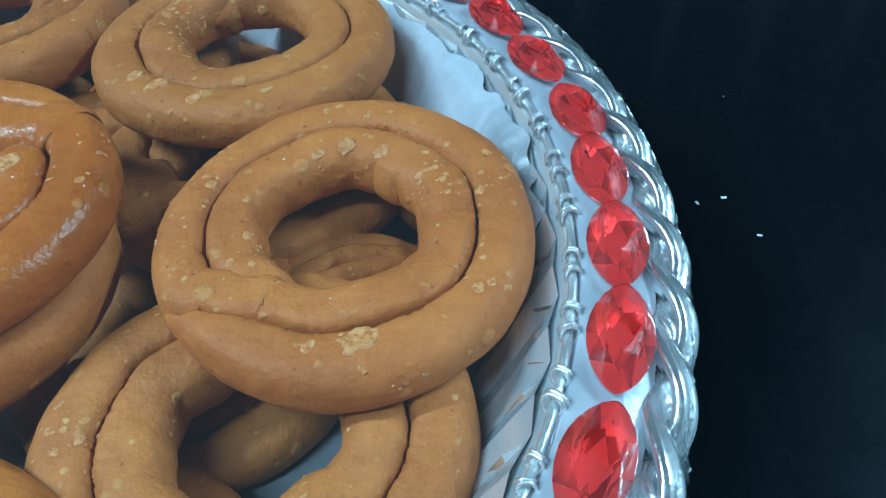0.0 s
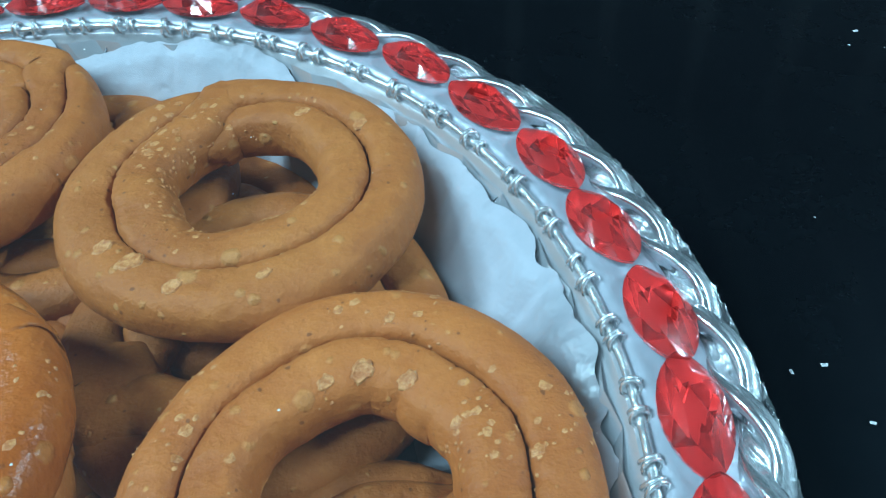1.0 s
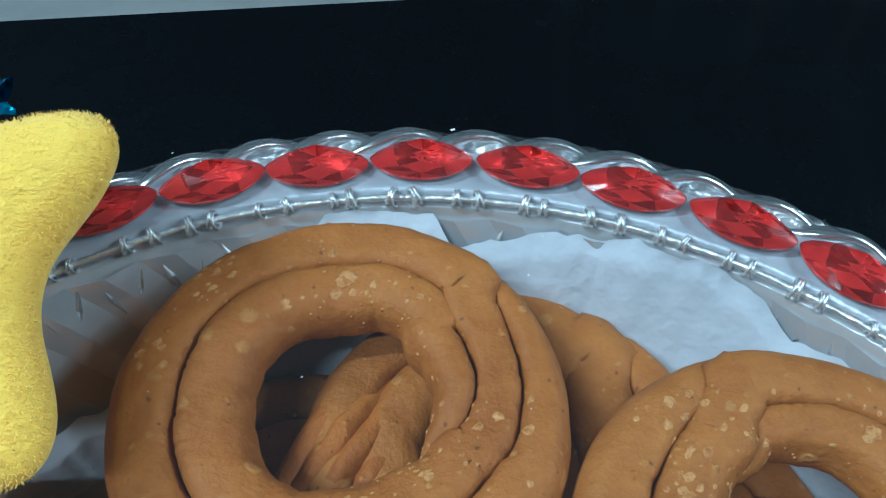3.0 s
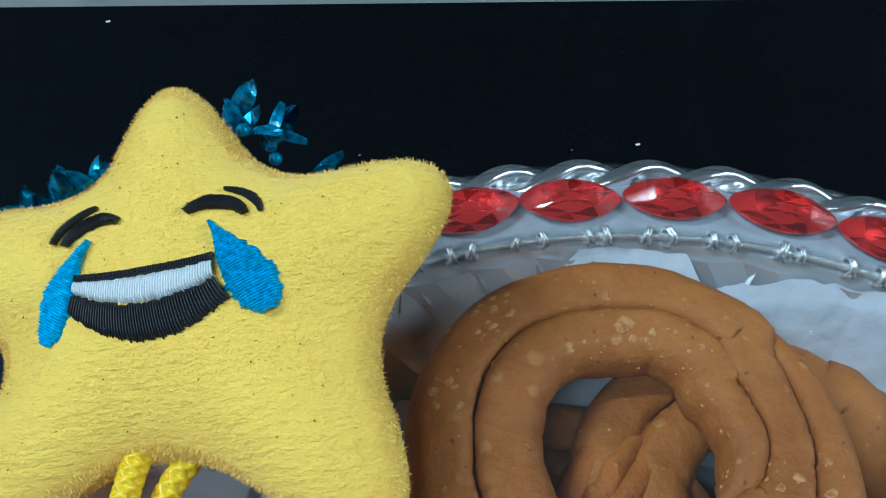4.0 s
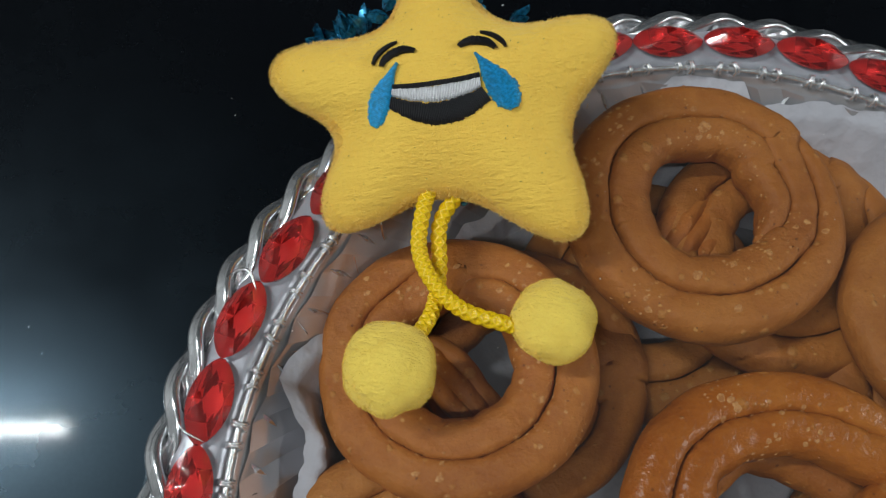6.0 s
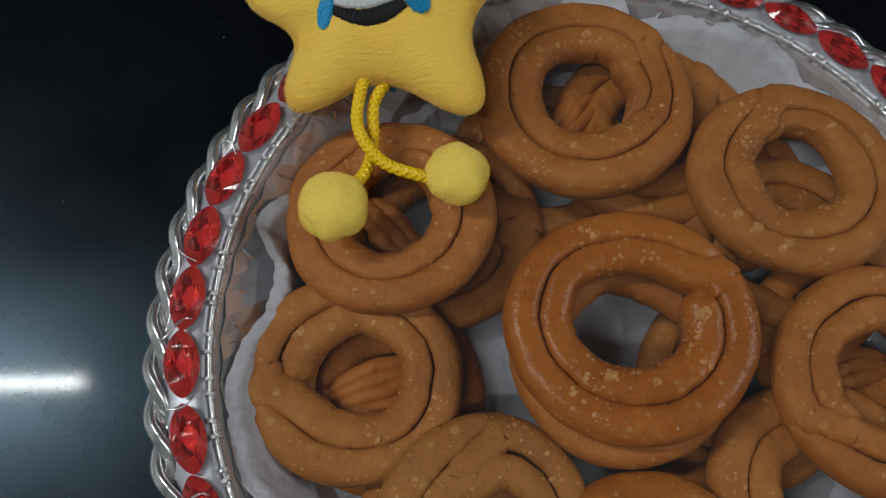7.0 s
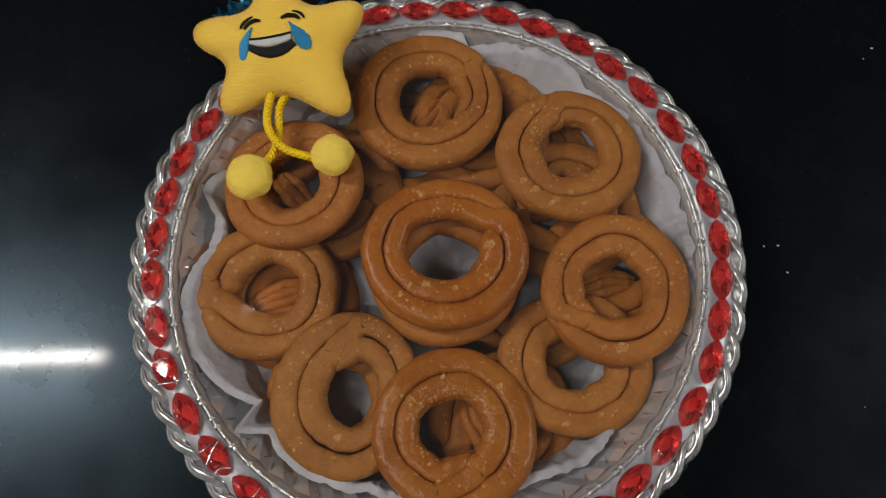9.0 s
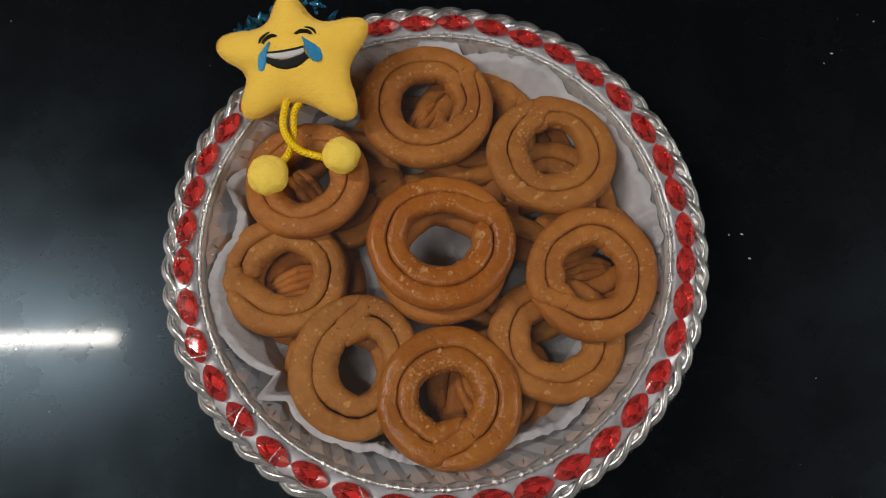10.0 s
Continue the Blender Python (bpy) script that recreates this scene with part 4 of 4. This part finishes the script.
def tear(top, low, width, bend):
    d = Vector((low[0] - top[0], low[1] - top[1]))
    w = Vector((-d.y, d.x)).normalized()

    def ends(s):
        c = Vector(top) + d * s + w * bend * math.sin(math.pi * s)
        k = width * (0.10 + 0.90 * ease(s / 0.66) ** 0.85 if s < 0.66 else max(0.12, math.sqrt(max(0.0, 1 - ((s - 0.66) / 0.345) ** 2))))
        slip = d.normalized() * 0.12 * k
        return (tuple(c + w * k + slip), tuple(c - w * k - slip))
    return ends


stitches("tear", BLUE_THREAD, 40, tear((-0.0104, 0.0084), (-0.0179, -0.0058), 0.0030, -0.0004), lift=0.0008, label="blue embroidered tear")
stitches("tear", BLUE_THREAD, 40, tear((0.0080, 0.0082), (0.0158, -0.0059), 0.0036, 0.0004), lift=0.0008, label="blue embroidered tear")


def arc(cx, cy, rx, ry, a0, a1, wide, turn):
    ct, st = math.cos(radians(turn)), math.sin(radians(turn))

    def ends(s):
        a = radians(a0 + (a1 - a0) * s)
        k = wide * (0.45 + 0.55 * math.sin(math.pi * s))
        out = []
        for f in (-0.5, 0.5):
            x, y = (rx + k * f) * math.cos(a), (ry + k * f) * math.sin(a)
            out.append((cx + ct * x - st * y, cy + st * x + ct * y))
        return tuple(out)
    return ends


stitches("eyebrow", BLACK_THREAD, 34, arc(-0.0092, 0.0066, 0.0054, 0.0050, 158, 48, 0.0024, 4), label="black embroidered closed eye")
stitches("eyebrow", BLACK_THREAD, 26, arc(-0.0094, 0.0078, 0.0070, 0.0061, 166, 92, 0.0015, 4), label="black embroidered brow line")
stitches("eyebrow", BLACK_THREAD, 34, arc(0.0082, 0.0069, 0.0052, 0.0047, 140, 28, 0.0025, -4), label="black embroidered closed eye")
stitches("eyebrow", BLACK_THREAD, 26, arc(0.0090, 0.0078, 0.0064, 0.0058, 88, 14, 0.0015, -4), label="black embroidered brow line")

# cords and pompoms (built in the tray's frame, hung under the star)
to_star = star.matrix_world.inverted()


def smooth_path(ctrl, n):
    out = []
    for i in range(n):
        u = i / (n - 1) * (len(ctrl) - 1)
        k = min(int(u), len(ctrl) - 2)
        f = u - k
        p0, p1, p2, p3 = (Vector(ctrl[max(0, min(len(ctrl) - 1, k + j))]) for j in (-1, 0, 1, 2))
        out.append(0.5 * (2 * p1 + (p2 - p0) * f + (2 * p0 - 5 * p1 + 4 * p2 - p3) * f * f + (3 * p1 - p0 - 3 * p2 + p3) * f ** 3))
    return out


def braid(ctrl):
    bm = bmesh.new()
    core = smooth_path([to_star @ Vector(p) for p in ctrl], 300)
    length = sum((b - a).length for a, b in zip(core, core[1:]))
    k = 2 * math.pi * length / 0.0080 / 300

    def ring(i, a):
        return 0.00175 * (0.98 + 0.20 * max(math.sin(4 * a + 4 * k * i), math.sin(4 * a - 4 * k * i + 1.6)))
    ring.sides = 32
    sweep(bm, core, ring)
    return to_mesh("cord", bm, CORD)


POM_A, POM_B = (-0.0926, 0.0214, 0.0575), (-0.0561, 0.0383, 0.0568)
part("cord", braid([(-0.0890, 0.0680, 0.0620), (-0.0904, 0.0613, 0.0600), (-0.0901, 0.0510, 0.0580), (-0.0854, 0.0427, 0.0585), (-0.0774, 0.0374, 0.0575), (-0.0650, 0.0357, 0.0565)]), star, "yellow braided cord")
part("cord", braid([(-0.0805, 0.0700, 0.0620), (-0.0821, 0.0669, 0.0600), (-0.0860, 0.0589, 0.0565), (-0.0846, 0.0478, 0.0535), (-0.0847, 0.0378, 0.0535), (-0.0875, 0.0300, 0.0555)]), star, "yellow braided cord")


def pompom(centre, r, seed):
    bm = bmesh.new()
    bmesh.ops.create_icosphere(bm, subdivisions=4, radius=r)
    def swell(d):
        return 1 + 0.10 * noise.noise(d * 1.7 + Vector((seed, 0, 0))) + 0.02 * noise.noise(d * 5 + Vector((seed, 0, 0)))

    for v in bm.verts:
        d = v.co.normalized()
        v.co *= swell(d)
        v.co.z = math.copysign(min(abs(v.co.z), r * 0.98) ** 0.9 * r ** 0.1 * 0.72, v.co.z)
    ob = part("pompom", to_mesh("pompom", bm, POM), star, "pale yellow fleece pompom")
    ob.matrix_basis = to_star @ Matrix.Translation(centre)

    def place():
        d = Vector((random.gauss(0, 1), random.gauss(0, 1), random.gauss(0.15, 0.5))).normalized()
        k = r * swell(d)
        return Vector((d.x * k, d.y * k, d.z * k * 0.74)), d
    pile(7000, place, 0.0005, POM, "fleece_nap", ob)


pompom(POM_A, 0.0106, 1.0)
pompom(POM_B, 0.0098, 5.0)

# ---- blue bead ornament under the star ----
ornament = thing("bead_ornament", None, "shiny teal blue petal and bead ornament behind the star", "ornament")
bm = bmesh.new()
rows = []
for i in range(9):
    f = i / 8
    w = 0.0020 * math.sin(math.pi * min(1, 0.06 + f * 0.94)) ** 0.8
    rows.append([bm.verts.new((f * 0.0072, w * c, 0.0012 * (1 - abs(c)) + 0.0008 * math.sin(3 * f))) for c in (-1, -0.5, 0, 0.5, 1)])
grid_faces(bm, rows)
bmesh.ops.solidify(bm, geom=bm.faces[:], thickness=0.0005)
petal = to_mesh("petal", bm, TEAL, False)
bm = bmesh.new()
bmesh.ops.create_icosphere(bm, subdivisions=2, radius=0.0013)
bead = to_mesh("bead", bm, TEAL)


def on_star(u, v, w):
    return star.matrix_world @ Vector((u, v, w))


for u, v, w, aim, count in ((-0.0315, 0.0200, -0.008, 165, 7), (-0.0260, 0.0218, -0.008, 125, 5), (-0.0195, 0.0235, -0.009, 120, 3), (-0.0150, 0.0285, -0.010, 140, 2), (0.0035, 0.0345, -0.014, 80, 5), (0.0085, 0.0320, -0.014, 40, 6), (0.0148, 0.0205, -0.014, 55, 2)):
    c = on_star(u, v, w)
    for k in range(count):
        o = part("petal", petal, ornament)
        o.matrix_basis = Matrix.Translation(c + Vector((random.uniform(-1, 1), random.uniform(-1, 1), random.uniform(-1, 1))) * 0.002) @ pose(0, 0, 0, random.uniform(-40, 40), random.uniform(-50, 5), aim - 15 + random.uniform(-60, 60))
    for k in range(count // 2):
        o = part("bead", bead, ornament)
        o.matrix_basis = Matrix.Translation(c + Vector((random.uniform(-1, 1), random.uniform(-1, 1), random.uniform(-0.5, 1))) * 0.004)
o = part("bead", bead, ornament)
o.matrix_basis = Matrix.Translation(on_star(0.0005, -0.0242, -0.0045))
bm = bmesh.new()
pts = smooth_path([on_star(-0.024, 0.018, -0.0125), on_star(-0.008, 0.020, -0.0145), on_star(0.008, 0.022, -0.0155), on_star(0.016, 0.020, -0.0145)], 40)
tube(bm, pts, 0.0012, 8)
part("wire", to_mesh("wire", bm, TEAL), ornament)

# ---- dust on the table ----
bm = bmesh.new()
for _ in range(150):
    x, y = random.uniform(-0.4, 0.4), random.uniform(-0.3, 0.24)
    if math.hypot(x, y) < 0.152:
        continue
    s = random.choice((0.00025, 0.0003, 0.0004, 0.0007)) * random.uniform(0.6, 1.4)
    m = pose(x, y, s * 0.25, 0, 0, random.uniform(0, 360))
    vs = [bm.verts.new(m @ Vector(p)) for p in ((-s, -s * 0.5, 0), (s, -s * 0.4, 0), (s * 0.8, s * 0.6, 0), (-s * 0.7, s * 0.5, 0), (0, 0, s * 0.5))]
    for f in ((0, 1, 4), (1, 2, 4), (2, 3, 4), (3, 0, 4)):
        bm.faces.new([vs[i] for i in f])
thing("dust_specks", to_mesh("dust_specks", bm, DUST, False), "pale dust specks scattered on the black table", "dust", kind="stuff")
